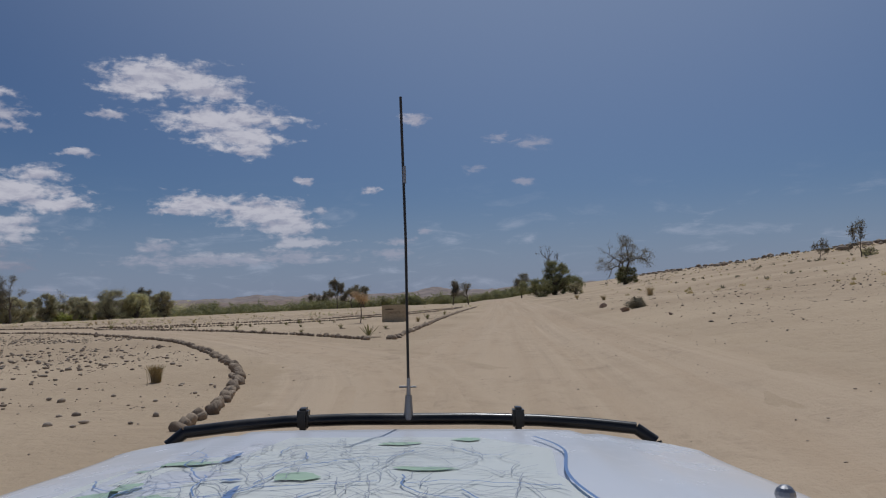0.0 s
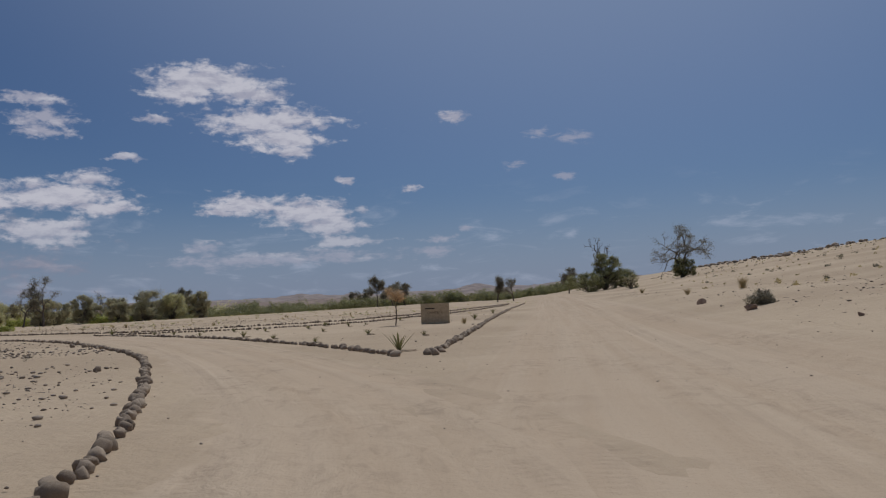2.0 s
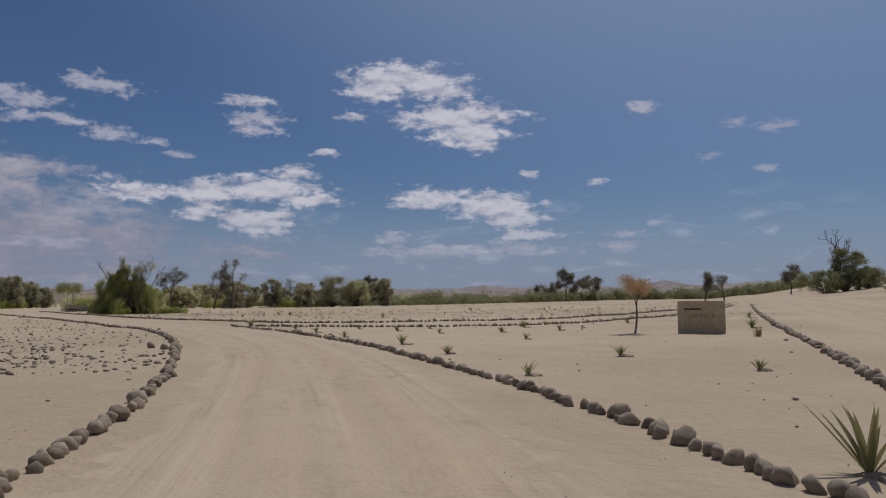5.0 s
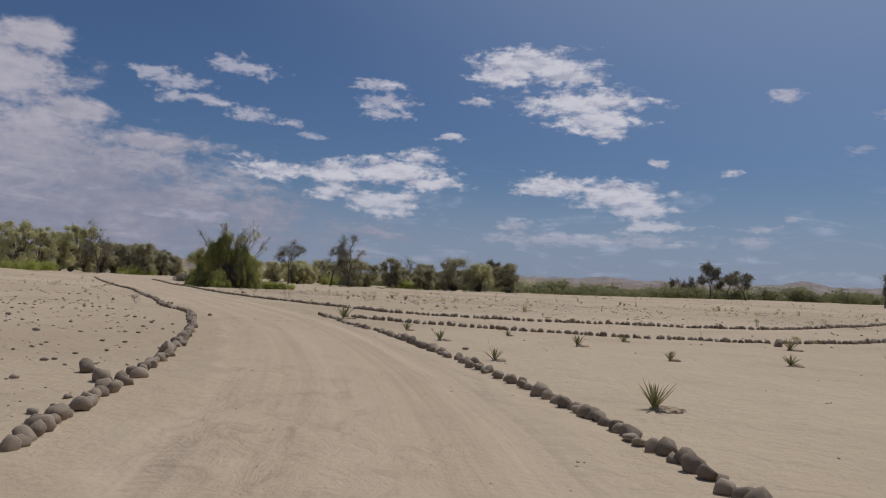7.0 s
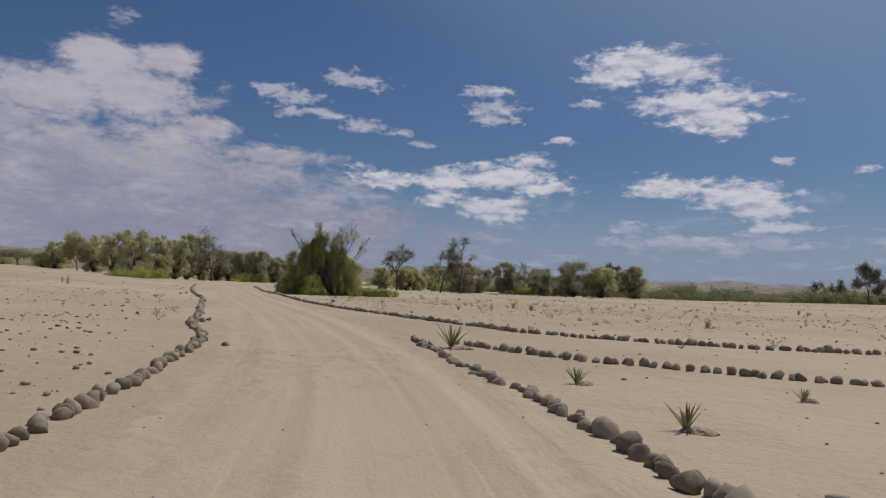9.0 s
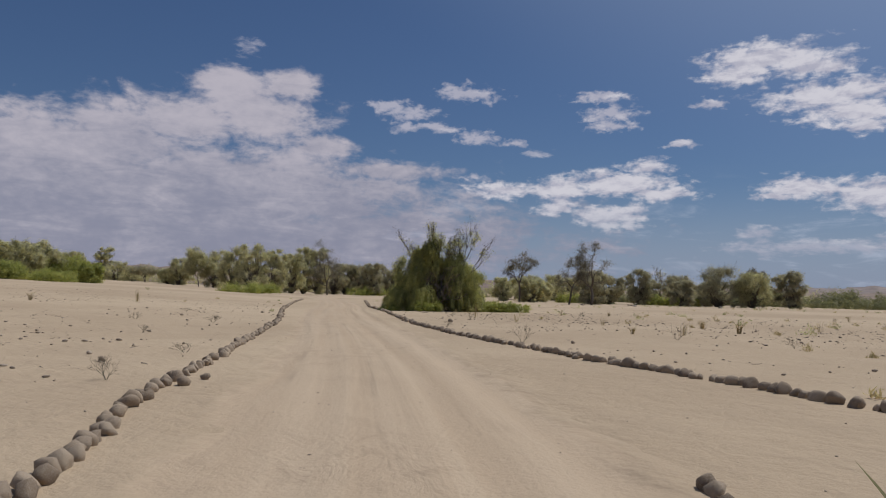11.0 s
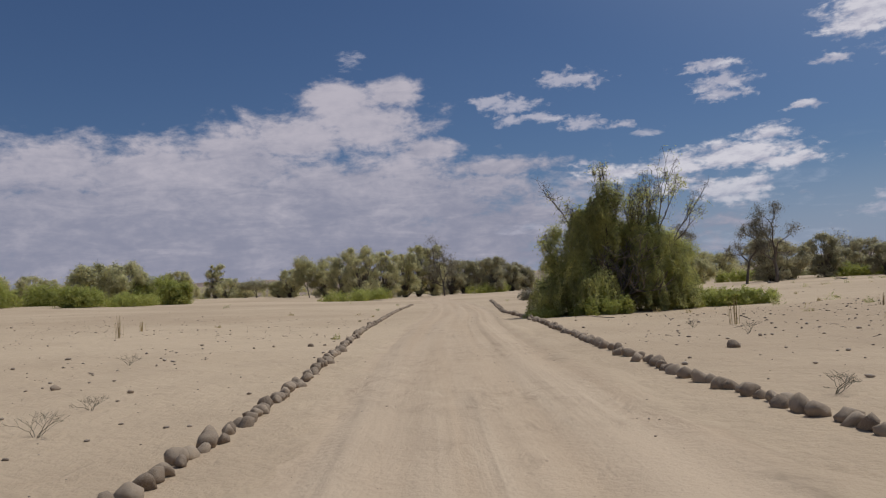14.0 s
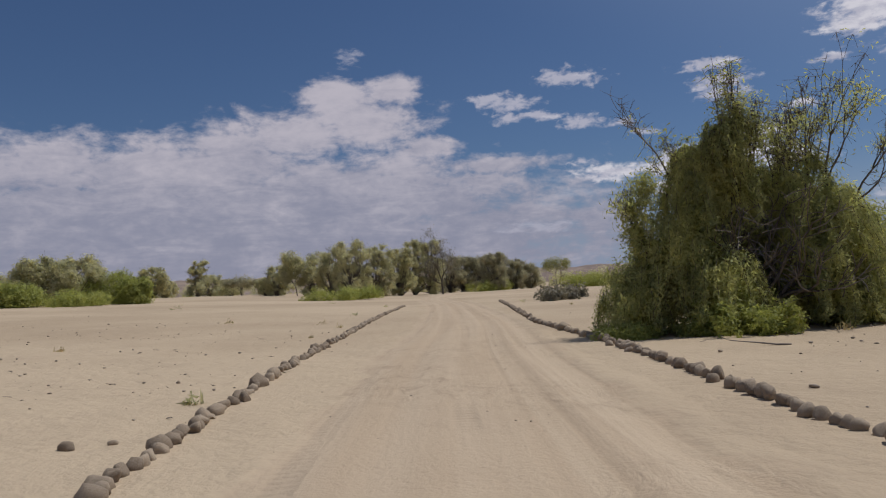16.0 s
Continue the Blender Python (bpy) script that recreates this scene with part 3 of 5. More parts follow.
RED = stone_material("red_brown_rock", (0.24, 0.15, 0.10), (0.38, 0.26, 0.175))
for i, (x, y, r, text) in enumerate((
        (0.95, 47.8, 0.36, "blocky reddish rock on the sandy slope"), (1.75, 38.1, 0.36, "flat cracked brown rock on the slope"),
        (3.1, 29.6, 0.13, "small square brown rock on sand"), (-30.4, 41.3, 0.19, "rounded brown rock in the stony field"),
        (-29.4, 41.0, 0.18, "rounded rock beside a smaller one"), (-16.9, 26.8, 0.14, "lone dark rock on the sand"),
        (-54.2, 54.4, 0.10, "rounded rock on the sandy field"), (-42.1, 51.6, 0.12, "small rock beside the boulder row"),
        (-9.05, 29.5, 0.19, "large corner boulder at the fork"), (-9.35, 29.95, 0.19, "large rounded corner boulder"), (-8.25, 29.95, 0.19, "large rounded corner boulder"), (-8.0, 30.75, 0.12, "boulder set beside the corner"), (-8.35, 30.9, 0.16, "boulder at the end of a row"),
        (-7.95, 29.75, 0.18, "boulder set beside the corner"), (-25.0, 61.0, 0.2, "low wide brown boulder behind the row"),
        (-69.4, 73.6, 0.16, "small rock on the sandy field"), (-80.4, 67.65, 0.10, "small dark rock on the sand"),
        (-80.45, 68.1, 0.06, "small brown stone beside the boulder row"), (-80.8, 66.6, 0.06, "small grey rock on the sand"), (-80.8, 66.0, 0.05, "small grey rock on the sand"),
        (-71.9, 62.2, 0.06, "small grey rock on the sand"), (-73.1, 61.0, 0.09, "low brown rock on the sand"), (-50.1, 54.9, 0.15, "boulder rolled out of the row"),
        (-50.7, 55.4, 0.11, "sand-covered stone beside the track"), (-57.9, 57.0, 0.05, "small grey rock on the sand"), (-54.9, 68.1, 0.09, "angular dark rock on the sandy field"),
        (-66.2, 60.2, 0.06, "small dark rock on the sand"), (-85.6, 69.3, 0.05, "small brown stone beside the boulder row"), (-56.4, 66.0, 0.2, "tall pointed boulder in the row"),
        (-2.2, 12.6, 0.05, "tiny dark stone on the track"))):
    rock(x, y, r, 100 + i, text, 0.5 if i == 1 else 0.75, RED if i < 3 else None)


def scatter(name, label, spots, mat, meshes, lift=0.3):
    """Many loose stones as one object."""
    verts, faces, base = [], [], 0
    shapes = [(np.array([v.co[:] for v in me.vertices]), np.array([q.vertices[:] for q in me.polygons])) for me in meshes]
    rng = np.random.RandomState(7)
    for x, y, z, r in spots:
        v, f = shapes[rng.randint(len(shapes))]
        a = rng.uniform(0, 6.28)
        c, s = math.cos(a), math.sin(a)
        w = v * r * np.array([1.0, rng.uniform(0.6, 1.0), rng.uniform(0.45, 0.8)])
        verts.append(np.stack([w[:, 0] * c - w[:, 1] * s + x, w[:, 0] * s + w[:, 1] * c + y, w[:, 2] + z + r * lift], 1))
        faces.append(f + base)
        base += len(v)
    ob = new(name, mesh_of(name, np.concatenate(verts), np.concatenate(faces), mat, True))
    return tagged(ob, label, "stones", kind="stuff")


SMALL = [stone_mesh(300 + i, (1.0, 0.8, 0.7), 1, 0.4) for i in range(6)]
rng = np.random.RandomState(3)
spots = []


def strew(n, cx, cy, sx, sy, lo, hi, keep):
    x, y = rng.normal(cx, sx, n), rng.normal(cy, sy, n)
    clear = off_road(x, y)
    patch = [noise.noise(Vector((a * 0.15, b * 0.15, 5.0))) for a, b in zip(x, y)]
    for a, b, c, q in zip(x, y, clear, patch):
        if c > 0.5 and q > rng.uniform(-0.5, 0.5) and keep(a, b):
            r = lo + (hi - lo) * rng.rand() ** 3.5
            spots.append((a, b, ground_z(a, b), r))


def in_triangle(x, y):
    return -42 < x < -9 and 29 < y < 62 and y > 29 - (x + 9) * 0.86


strew(6500, -22, 28, 9, 9, 0.016, 0.12, lambda a, b: not in_triangle(a, b) and b < 40 - (a + 28) * 0.9)
strew(8000, -50, 42, 16, 9, 0.014, 0.095, lambda a, b: b < 56 - (a + 57) * 0.45)
strew(2400, -12.5, 18, 4.5, 5.5, 0.018, 0.10, lambda a, b: b < 40 - (a + 28) * 0.9)
strew(2200, -35, 40, 5, 4, 0.018, 0.12, lambda a, b: True)
strew(5000, -90, 55, 16, 12, 0.014, 0.062, lambda a, b: True)
strew(4800, -48, 82, 20, 12, 0.016, 0.086, lambda a, b: True)
strew(1700, -70, 84, 10, 8, 0.016, 0.078, lambda a, b: True)
strew(2430, -25, 100, 14, 20, 0.024, 0.101, lambda a, b: True)
strew(3240, 18, 50, 12, 26, 0.024, 0.109, lambda a, b: True)
strew(1215, 12, 18, 6, 10, 0.016, 0.055, lambda a, b: True)
strew(472, -22, 48, 8, 6, 0.012, 0.039, lambda a, b: True)
for x, y in zip(rng.uniform(-14, 12, 3600), rng.uniform(2, 46, 3600)):
    if noise.noise(Vector((x * 0.3, y * 0.3, 7.0))) > rng.uniform(-0.45, 0.5):
        spots.append((x, y, float(land(x, y)) + 0.02, 0.006 + 0.026 * rng.rand() ** 3))
for x, y in zip(rng.normal(0, 1.6, 900), rng.uniform(0, 1, 900)):
    p = ROAD_LINE[int(y * (len(ROAD_LINE) - 1))]
    spots.append((p.x + x, p.y + 0.6 * x, float(land(p.x, p.y)) + 0.02, 0.006 + 0.018 * rng.rand() ** 3))
scatter("loose_stones", "small dark stones strewn over the sand", spots, PEBBLE, SMALL)
rough = []
for i in range(7000):
    x, y = rng.uniform(20, 260), rng.uniform(60, 520)
    s = 0.993 * (x + 8.3) + 0.119 * (y - 30)
    if s > 78 and noise.noise(Vector((x * 0.03, y * 0.03, 2.0))) > rng.uniform(-0.2, 0.35):
        rough.append((x, y, float(land(x, y)), 0.25 + 1.5 * rng.rand() ** 3))
scatter("crest_rocks", "dark boulders strewn over the hillside crest", rough, PEBBLE, SMALL)


# ---- plants ----
def tubes(segments, sides=5):
    """Tapered tubes, one for each (start, end, radius at start, radius at end)."""
    p = np.array([s[0] for s in segments]), np.array([s[1] for s in segments])
    r = np.array([s[2] for s in segments]), np.array([s[3] for s in segments])
    d = p[1] - p[0]
    d /= np.linalg.norm(d, axis=1)[:, None] + 1e-9
    ref = np.where(np.abs(d[:, 2:3]) < 0.9, np.array([[0, 0, 1.0]]), np.array([[1.0, 0, 0]]))
    u = np.cross(d, ref)
    u /= np.linalg.norm(u, axis=1)[:, None]
    w = np.cross(d, u)
    verts, n = [], len(segments)
    for end in (0, 1):
        for k in range(sides):
            a = 2 * math.pi * k / sides
            verts.append(p[end] + (u * math.cos(a) + w * math.sin(a)) * r[end][:, None])
    verts = np.stack(verts, 1)
    base = (np.arange(n) * 2 * sides)[:, None]
    faces = [np.concatenate([base + k, base + (k + 1) % sides, base + sides + (k + 1) % sides, base + sides + k], 1) for k in range(sides)]
    return verts.reshape(-1, 3), np.concatenate(faces)


def leaves(centres, size, rs, long=1.8, droop=0.0, out=None):
    """A small leaf at each centre, its face turned mostly up and outward."""
    n = len(centres)
    if out is None:
        out = centres - centres.mean(0)
        out /= np.linalg.norm(out, axis=1)[:, None] + 1e-6
    face = rs.normal(size=(n, 3)) * 0.5 + out * 0.9 + np.array([0.0, 0.0, 0.35])
    face /= np.linalg.norm(face, axis=1)[:, None]
    a = rs.normal(size=(n, 3))
    a[:, 2] -= droop
    a -= face * (a * face).sum(1)[:, None]
    a /= np.linalg.norm(a, axis=1)[:, None] + 1e-6
    b = np.cross(face, a)
    s = (size * rs.uniform(0.6, 1.35, n))[:, None]
    v = np.stack([centres - a * s * long * 0.5 - b * s * 0.5, centres - a * s * long * 0.35 + b * s * 0.5, centres + a * s * long * 0.8], 1)
    return v.reshape(-1, 3), np.arange(3 * n).reshape(n, 3)


def branching(rs, height, spread, trunk, levels, fork=(2, 3), angle=38.0, radius=0.14, lean=0.12, up=0.25, stems=1, first=1.0, shoots=0.0, crook=0.13):
    """Branch segments and their tips, scaled to the height and spread."""
    segs, tips = [], []

    def grow(p, d, length, r, level):
        steps = 3
        for step in range(steps):
            d = d + rs.normal(0, crook, 3) + np.array([0, 0, 0.04])
            d /= np.linalg.norm(d)
            q = p + d * length / steps
            segs.append((p, q, r, r * 0.93))
            p, r = q, r * 0.93
            if level >= 2 and level < levels and rs.rand() < shoots:
                side = rs.normal(size=3)
                c = d * 0.5 + side / np.linalg.norm(side)
                grow(p, c / np.linalg.norm(c), length * rs.uniform(0.4, 0.7), r * 0.5, level - 2)
        if level == 0:
            tips.append(p)
            return
        turn = rs.uniform(0, 6.28)
        kids = rs.randint(fork[0], fork[1] + 1)
        for k in range(kids):
            t = turn + 6.28 * k / kids + rs.normal(0, 0.3)
            a = radians(angle * rs.uniform(0.5, 1.35))
            side = np.array([math.cos(t), math.sin(t), 0])
            side = side - d * (side @ d)
            side /= np.linalg.norm(side) + 1e-9
            c = d * math.cos(a) + side * math.sin(a) + np.array([0, 0, up])
            reach = rs.uniform(0.55, 0.95) / (first if level == levels else 1.0)
            grow(p, c / np.linalg.norm(c), length * reach, r * 0.72, level - 1)

    for k in range(stems):
        t = rs.uniform(0, 6.28)
        out = lean if stems == 1 else 0.55
        d = np.array([math.cos(t) * out, math.sin(t) * out, 1.0])
        grow(np.array([0.0, 0.0, -0.1]), d / np.linalg.norm(d), trunk * first, radius, levels)
    ends = np.array(tips)
    k = np.array([spread / max(np.abs(ends[:, :2]).max(), 0.1)] * 2 + [height / ends[:, 2].max()])
    k[:2] = np.minimum(k[:2], 2.8 * k[2])
    return [(a * k, b * k, r0, r1) for a, b, r0, r1 in segs], ends * k


def clumps(rs, centres, n, r, flat=1.0):
    pick = centres[rs.randint(len(centres), size=n)]
    return pick + rs.normal(size=(n, 3)) * np.array([r, r, r * flat])


def lobed(rs, lobes, n, shell=(0.55, 1.02), clump=0.14):
    """Leaf places in the outer shell of several lobes (x, y, z, rx, rz), gathered in clumps, and the way out of the lobe at each."""
    lobes = np.array(lobes)
    weight = lobes[:, 3] ** 2
    which = rs.choice(len(lobes), size=max(8, n // 16), p=weight / weight.sum())
    d = rs.normal(size=(len(which), 3))
    d[:, 2] += 0.25
    d /= np.linalg.norm(d, axis=1)[:, None]
    c = lobes[which]
    k = rs.uniform(*shell, len(which))[:, None]
    seeds = c[:, :3] + d * np.stack([c[:, 3], c[:, 3], c[:, 4]], 1) * k
    pick = rs.randint(len(seeds), size=n)
    pts = seeds[pick] + rs.normal(size=(n, 3)) * (c[pick, 3:4] * clump) * np.array([1.0, 1.0, 0.85])
    pts[:, 2] = np.abs(pts[:, 2])
    return pts, d[pick]


def plant(name, label, category, x, y, wood, foliage, wood_mat, leaf_mat, group="", turn=0.0, leaf_name="crown"):
    ob = thing(name, label, category, (x, y, ground_z(x, y)), group, turn)
    if wood:
        part("trunk", mesh_of("trunk", *tubes(wood), wood_mat, True), parent=ob)
    if foliage is not None:
        part(leaf_name, mesh_of(leaf_name, *foliage, leaf_mat), parent=ob)
    return ob


def acacia(label, x, y, h, r, seed, leaf=LEAF_DARK, n=5000, size=0.16, levels=4, trunk=1.5, crown=0.32, flat=0.5, up=0.22, angle=36, name="acacia_tree", radius=0.16, first=0.62, bare=0.3):
    rs = np.random.RandomState(seed)
    wood, tips = branching(rs, h * 0.95, r * 0.95, trunk, levels, (2, 3), angle + 6, radius, 0.12, up * 0.6, 1, first, 0.22, 0.2)
    twigs = []
    for p in tips:
        for _ in range(4):
            d = rs.normal(size=3)
            twigs.append((p, p + d / np.linalg.norm(d) * rs.uniform(0.3, 0.7), 0.02, 0.006))
    ends = np.concatenate([tips, [b for _, b, _, r1 in wood if r1 < radius * 0.42 and b[2] > h * bare], [b for _, b, _, _ in twigs]])
    ends = ends[ends[:, 2] > h * bare]
    pick = ends[rs.randint(len(ends), size=max(n, 1))]
    off = rs.normal(size=(len(pick), 3)) * np.array([1.0, 1.0, flat]) * max(crown * 0.6, 0.036 * h)
    way = off / (np.linalg.norm(off, axis=1)[:, None] + 1e-6)
    return plant(name, label, "tree", x, y, wood + twigs, leaves(pick + off, size, rs, out=way) if n else None, BARK, leaf, "trees on the plain")


def thicket(label, x, y, h, r, seed, leaf, n, size):
    """A broad many-stemmed bush or low tree: limbs from one foot, each to its own puff of leaves, with gaps between."""
    rs = np.random.RandomState(seed)
    count = 46 if h > 6 else 32
    skew = rs.uniform(0, 6.28)
    puffs, wood = [], []
    thick = 0.011 * h + 0.03
    for k in range(count):
        a = 2.4 * k + rs.uniform(-0.7, 0.7)
        up = clip(0.06 + 0.88 * ((k + 0.5) / count) ** 0.8 + rs.normal(0, 0.04), 0.05, 0.95)
        reach = r * math.sqrt(max(0.04, 1 - ((up - 0.40) / 0.66) ** 2)) * (1 + 0.22 * math.sin(a + skew) + 0.16 * math.sin(3 * a + 2 * skew))
        q = reach * math.sqrt(rs.uniform(0.12, 1.0)) * 0.84
        pr = r * rs.uniform(0.15, 0.29)
        rz = pr * rs.uniform(0.6, 0.9)
        c = np.array([q * math.cos(a), q * math.sin(a), max(min(up * h, h - rz * 0.8), rz * 0.5)])
        knee = np.array([c[0] * 0.30, c[1] * 0.30, c[2] * rs.uniform(0.3, 0.45)]) + rs.normal(0, 0.05 * r, 3) * np.array([1, 1, 0.4])
        bend = knee + (c - knee) * 0.55 + rs.normal(0, 0.05 * r, 3)
        foot = np.array([0.05 * r * math.cos(a), 0.05 * r * math.sin(a), -0.1])
        wood += [(foot, knee, thick, thick * 0.7), (knee, bend, thick * 0.7, thick * 0.42), (bend, c, thick * 0.42, thick * 0.2)]
        bare = up > 0.55 and rs.rand() < 0.16
        for _ in range(12 if bare else 6):
            d = rs.normal(size=3) + np.array([0, 0, 0.5])
            d /= np.linalg.norm(d)
            m = c + d * pr * 0.7
            wood += [(c, m, thick * 0.16, thick * 0.1), (m, m + (d + rs.normal(0, 0.35, 3)) * pr * rs.uniform(0.35, 0.75), thick * 0.1, 0.008)]
        if not bare:
            puffs.append((*c, pr, rz))
    pts, way = lobed(rs, puffs, n, (0.35, 1.1), 0.24)
    return plant("shrub", label, "bush", x, y, wood, leaves(pts, size, rs, out=way), BARK, leaf, "bushes on the plain", leaf_name="foliage")


def bush(label, x, y, h, r, seed, leaf=LEAF_GREY, n=4200, size=0.17, lumps=9, open_top=False):
    if open_top:
        return thicket(label, x, y, h, r, seed, leaf, n, size)
    rs = np.random.RandomState(seed)
    lobes = [(0, 0, h * 0.42, r * 0.72, h * 0.45), (0, 0, h * 0.16, r * 0.86, h * 0.26)]
    for k in range(lumps):
        a, q = rs.uniform(0, 6.28), r * rs.uniform(0.35, 0.72)
        top = h * rs.uniform(0.4, 0.95)
        lr = r * rs.uniform(0.25, 0.45)
        lobes.append((q * math.cos(a), q * math.sin(a), max(top - lr, lr * 0.5), lr, min(lr * 1.05, h - max(top - lr, lr * 0.5))))
    pts, way = lobed(rs, lobes, n, (0.5, 1.04))
    wood, tips = branching(rs, h * 0.97, r * 0.75, 0.8, 3, (2, 3), 32, 0.07, 0.3, 0.2, stems=3)
    return plant("shrub", label, "bush", x, y, wood, leaves(pts, size, rs, out=way), BARK, leaf, "bushes on the plain", leaf_name="foliage")


def low_shrub(label, x, y, h, rx, ry, turn, seed, leaf=LEAF_BRIGHT, n=3500, size=0.13):
    rs = np.random.RandomState(seed)
    lobes = []
    for k in range(26):
        a, q = rs.uniform(0, 6.28), rs.uniform(0, 0.85) ** 0.6
        lr = min(rx, ry) * rs.uniform(0.22, 0.45)
        lobes.append((q * rx * math.cos(a), q * ry * math.sin(a), h * rs.uniform(0.1, 0.35), lr, h * rs.uniform(0.35, 0.7)))
    pts, way = lobed(rs, lobes, n, (0.5, 1.05), 0.17)
    return plant("low_shrub", label, "bush", x, y, None, leaves(pts, size, rs, out=way), BARK, leaf, "", turn, "foliage")


def umbrella(label, x, y, h, r, seed, leaf=LEAF_DARK):
    rs = np.random.RandomState(seed)
    wood, tips = branching(rs, h * 0.75, r * 0.6, 1.2, 2, (2, 3), 40, 0.14, 0.2, 0.15, stems=2)
    lobes = [(0, 0, h * 0.70, r * 0.8, h * 0.24)]
    for k in range(10):
        a, q = rs.uniform(0, 6.28), r * rs.uniform(0.4, 0.75)
        lobes.append((q * math.cos(a), q * math.sin(a), h * rs.uniform(0.6, 0.76), r * 0.34, h * 0.19))
    pts, way = lobed(rs, lobes, 12000, (0.4, 1.0))
    return plant("umbrella_tree", label, "tree", x, y, wood, leaves(pts, 0.14, rs, out=way), BARK, leaf, "trees on the plain")


def big_bush(x, y):
    """The tall green bush beside the camp track, with bare branches on top."""
    rs = np.random.RandomState(77)
    ob = thing("toothbrush_tree", "dense green bush with drooping foliage and bare grey top branches", "tree", (x, y, ground_z(x, y)), turn=65.0)
    # along the track, away from it, height, radius, half height
    mass = [(-4.15, -0.1, 0.7, 0.8, 0.85), (-3.4, 0.0, 1.1, 0.95, 1.2), (-2.8, 0.1, 2.0, 1.0, 1.3), (-3.6, 0.9, 1.2, 0.9, 1.0), (-2.2, 0.3, 3.1, 0.9, 1.2), (-1.8, 0.3, 4.2, 0.6, 1.0),
            (-1.2, 0.6, 3.8, 0.75, 0.8), (-0.8, 1.6, 2.3, 1.3, 1.9), (0.4, 1.4, 2.4, 1.3, 1.6), (0.7, 0.2, 2.7, 0.9, 1.2), (0.6, -0.1, 1.5, 0.9, 1.4), (1.4, 0.2, 1.8, 0.8, 1.5),
            (2.0, 0.6, 1.2, 0.75, 1.1), (0.2, 0.7, 3.6, 0.65, 0.6), (1.4, 0.7, 3.1, 0.65, 0.7), (-2.2, -0.5, 1.2, 0.9, 1.0), (0.0, 1.2, 0.9, 1.1, 1.1), (-1.1, 1.1, 0.9, 1.0, 1.1), (1.4, 0.8, 0.7, 1.0, 0.9), (0.9, -0.3, 0.7, 0.7, 0.8), (1.8, 0.0, 0.6, 0.7, 0.7), (-1.6, 0.0, 5.0, 0.32, 0.6), (-2.5, 0.2, 4.4, 0.3, 0.6)]
    airy = [(-3.8, 0.2, 3.0, 0.42, 0.8), (-3.6, 0.2, 3.7, 0.38, 0.45), (-4.0, 0.1, 2.4, 0.35, 0.5), (2.4, 0.9, 2.6, 0.6, 0.5), (0.9, 0.5, 4.1, 0.4, 0.5)]
    front = [(-2.3, -1.0, 0.4, 0.4, 0.5), (-1.9, -1.1, 0.6, 0.36, 0.7), (-1.5, -1.0, 0.3, 0.35, 0.45), (-3.1, -1.1, 0.15, 0.4, 0.2), (-4.4, -1.0, 0.15, 0.45, 0.2), (-5.0, -0.7, 0.12, 0.4, 0.16)]
    trunk, tips = branching(rs, 4.2, 2.6, 0.9, 4, (2, 3), 38, 0.085, 0.3, 0.15, stems=7, shoots=0.2, crook=0.2)
    shift = np.array([-1.0, 0.3, 0])
    part("trunk", mesh_of("trunk", *tubes([(a + shift, b + shift, max(r0, 0.012), max(r1, 0.01)) for a, b, r0, r1 in trunk]), BARK, True), parent=ob)
    dead = []
    for k in range(60):
        p = np.array([rs.uniform(-1.7, -0.2), rs.uniform(-0.7, 0.3), rs.uniform(0.5, 3.3)])
        d = np.array([rs.normal(0, 1.0), rs.normal(-0.2, 0.4), rs.normal(-0.3, 0.6)])
        for i in range(4):
            q = p + d / np.linalg.norm(d) * 0.28
            q[2] = max(q[2], 0.05)
            dead.append((p, q, 0.014 - 0.002 * i, 0.012 - 0.002 * i))
            p, d = q, d + rs.normal(0, 0.35, 3)
    part("dead_twigs", mesh_of("dead_twigs", *tubes(dead, 4), DEADWOOD), parent=ob, label="tangle of grey dead twigs in the hollow")
    crown, way = lobed(rs, mass, 170000, (0.45, 1.05), 0.13)
    part("crown", mesh_of("crown", *leaves(crown, 0.034, rs, 2.4, 0.9, way), LEAF_BIG), parent=ob)
    loose, way = lobed(rs, airy, 9000, (0.3, 1.2), 0.2)
    part("airy_foliage", mesh_of("airy_foliage", *leaves(loose, 0.034, rs, 2.4, 0.8, way), LEAF_BIG), parent=ob, label="thin airy sprays of leaves")
    low, way = lobed(rs, front, 8000, (0.3, 1.1), 0.2)
    part("foot_growth", mesh_of("foot_growth", *leaves(low, 0.04, rs, 1.8, 0.2, way), LEAF_BRIGHT), parent=ob, label="bright leafy growth at the foot")
    strands, wisps, outward = [], [], []
    for k in range(800):
        u, v, z, r, rz = mass[rs.randint(len(mass))]
        a = rs.uniform(0, 6.28)
        p = np.array([u + r * 0.95 * math.cos(a), v + r * 0.95 * math.sin(a), z + rz * rs.uniform(0.1, 0.7)])
        for i in range(rs.randint(4, 9)):
            t = p + np.array([0.045 * math.cos(a), 0.045 * math.sin(a), -0.17]) + rs.normal(0, 0.03, 3)
            if t[2] < 0.1:
                break
            strands.append((p, t, 0.006, 0.005))
            wisps.append(t + rs.normal(0, 0.06, (20, 3)))
            outward.append(np.tile((math.cos(a), math.sin(a), 0.0), (20, 1)))
            p = t
    part("twig_curtain", mesh_of("twig_curtain", *tubes(strands, 3), BARK), parent=ob)
    part("hanging_foliage", mesh_of("hanging_foliage", *leaves(np.concatenate(wisps), 0.034, rs, 2.6, 1.4, np.concatenate(outward)), LEAF_BIG), parent=ob, label="drooping curtains of small yellow-green leaves")
    fluff = []
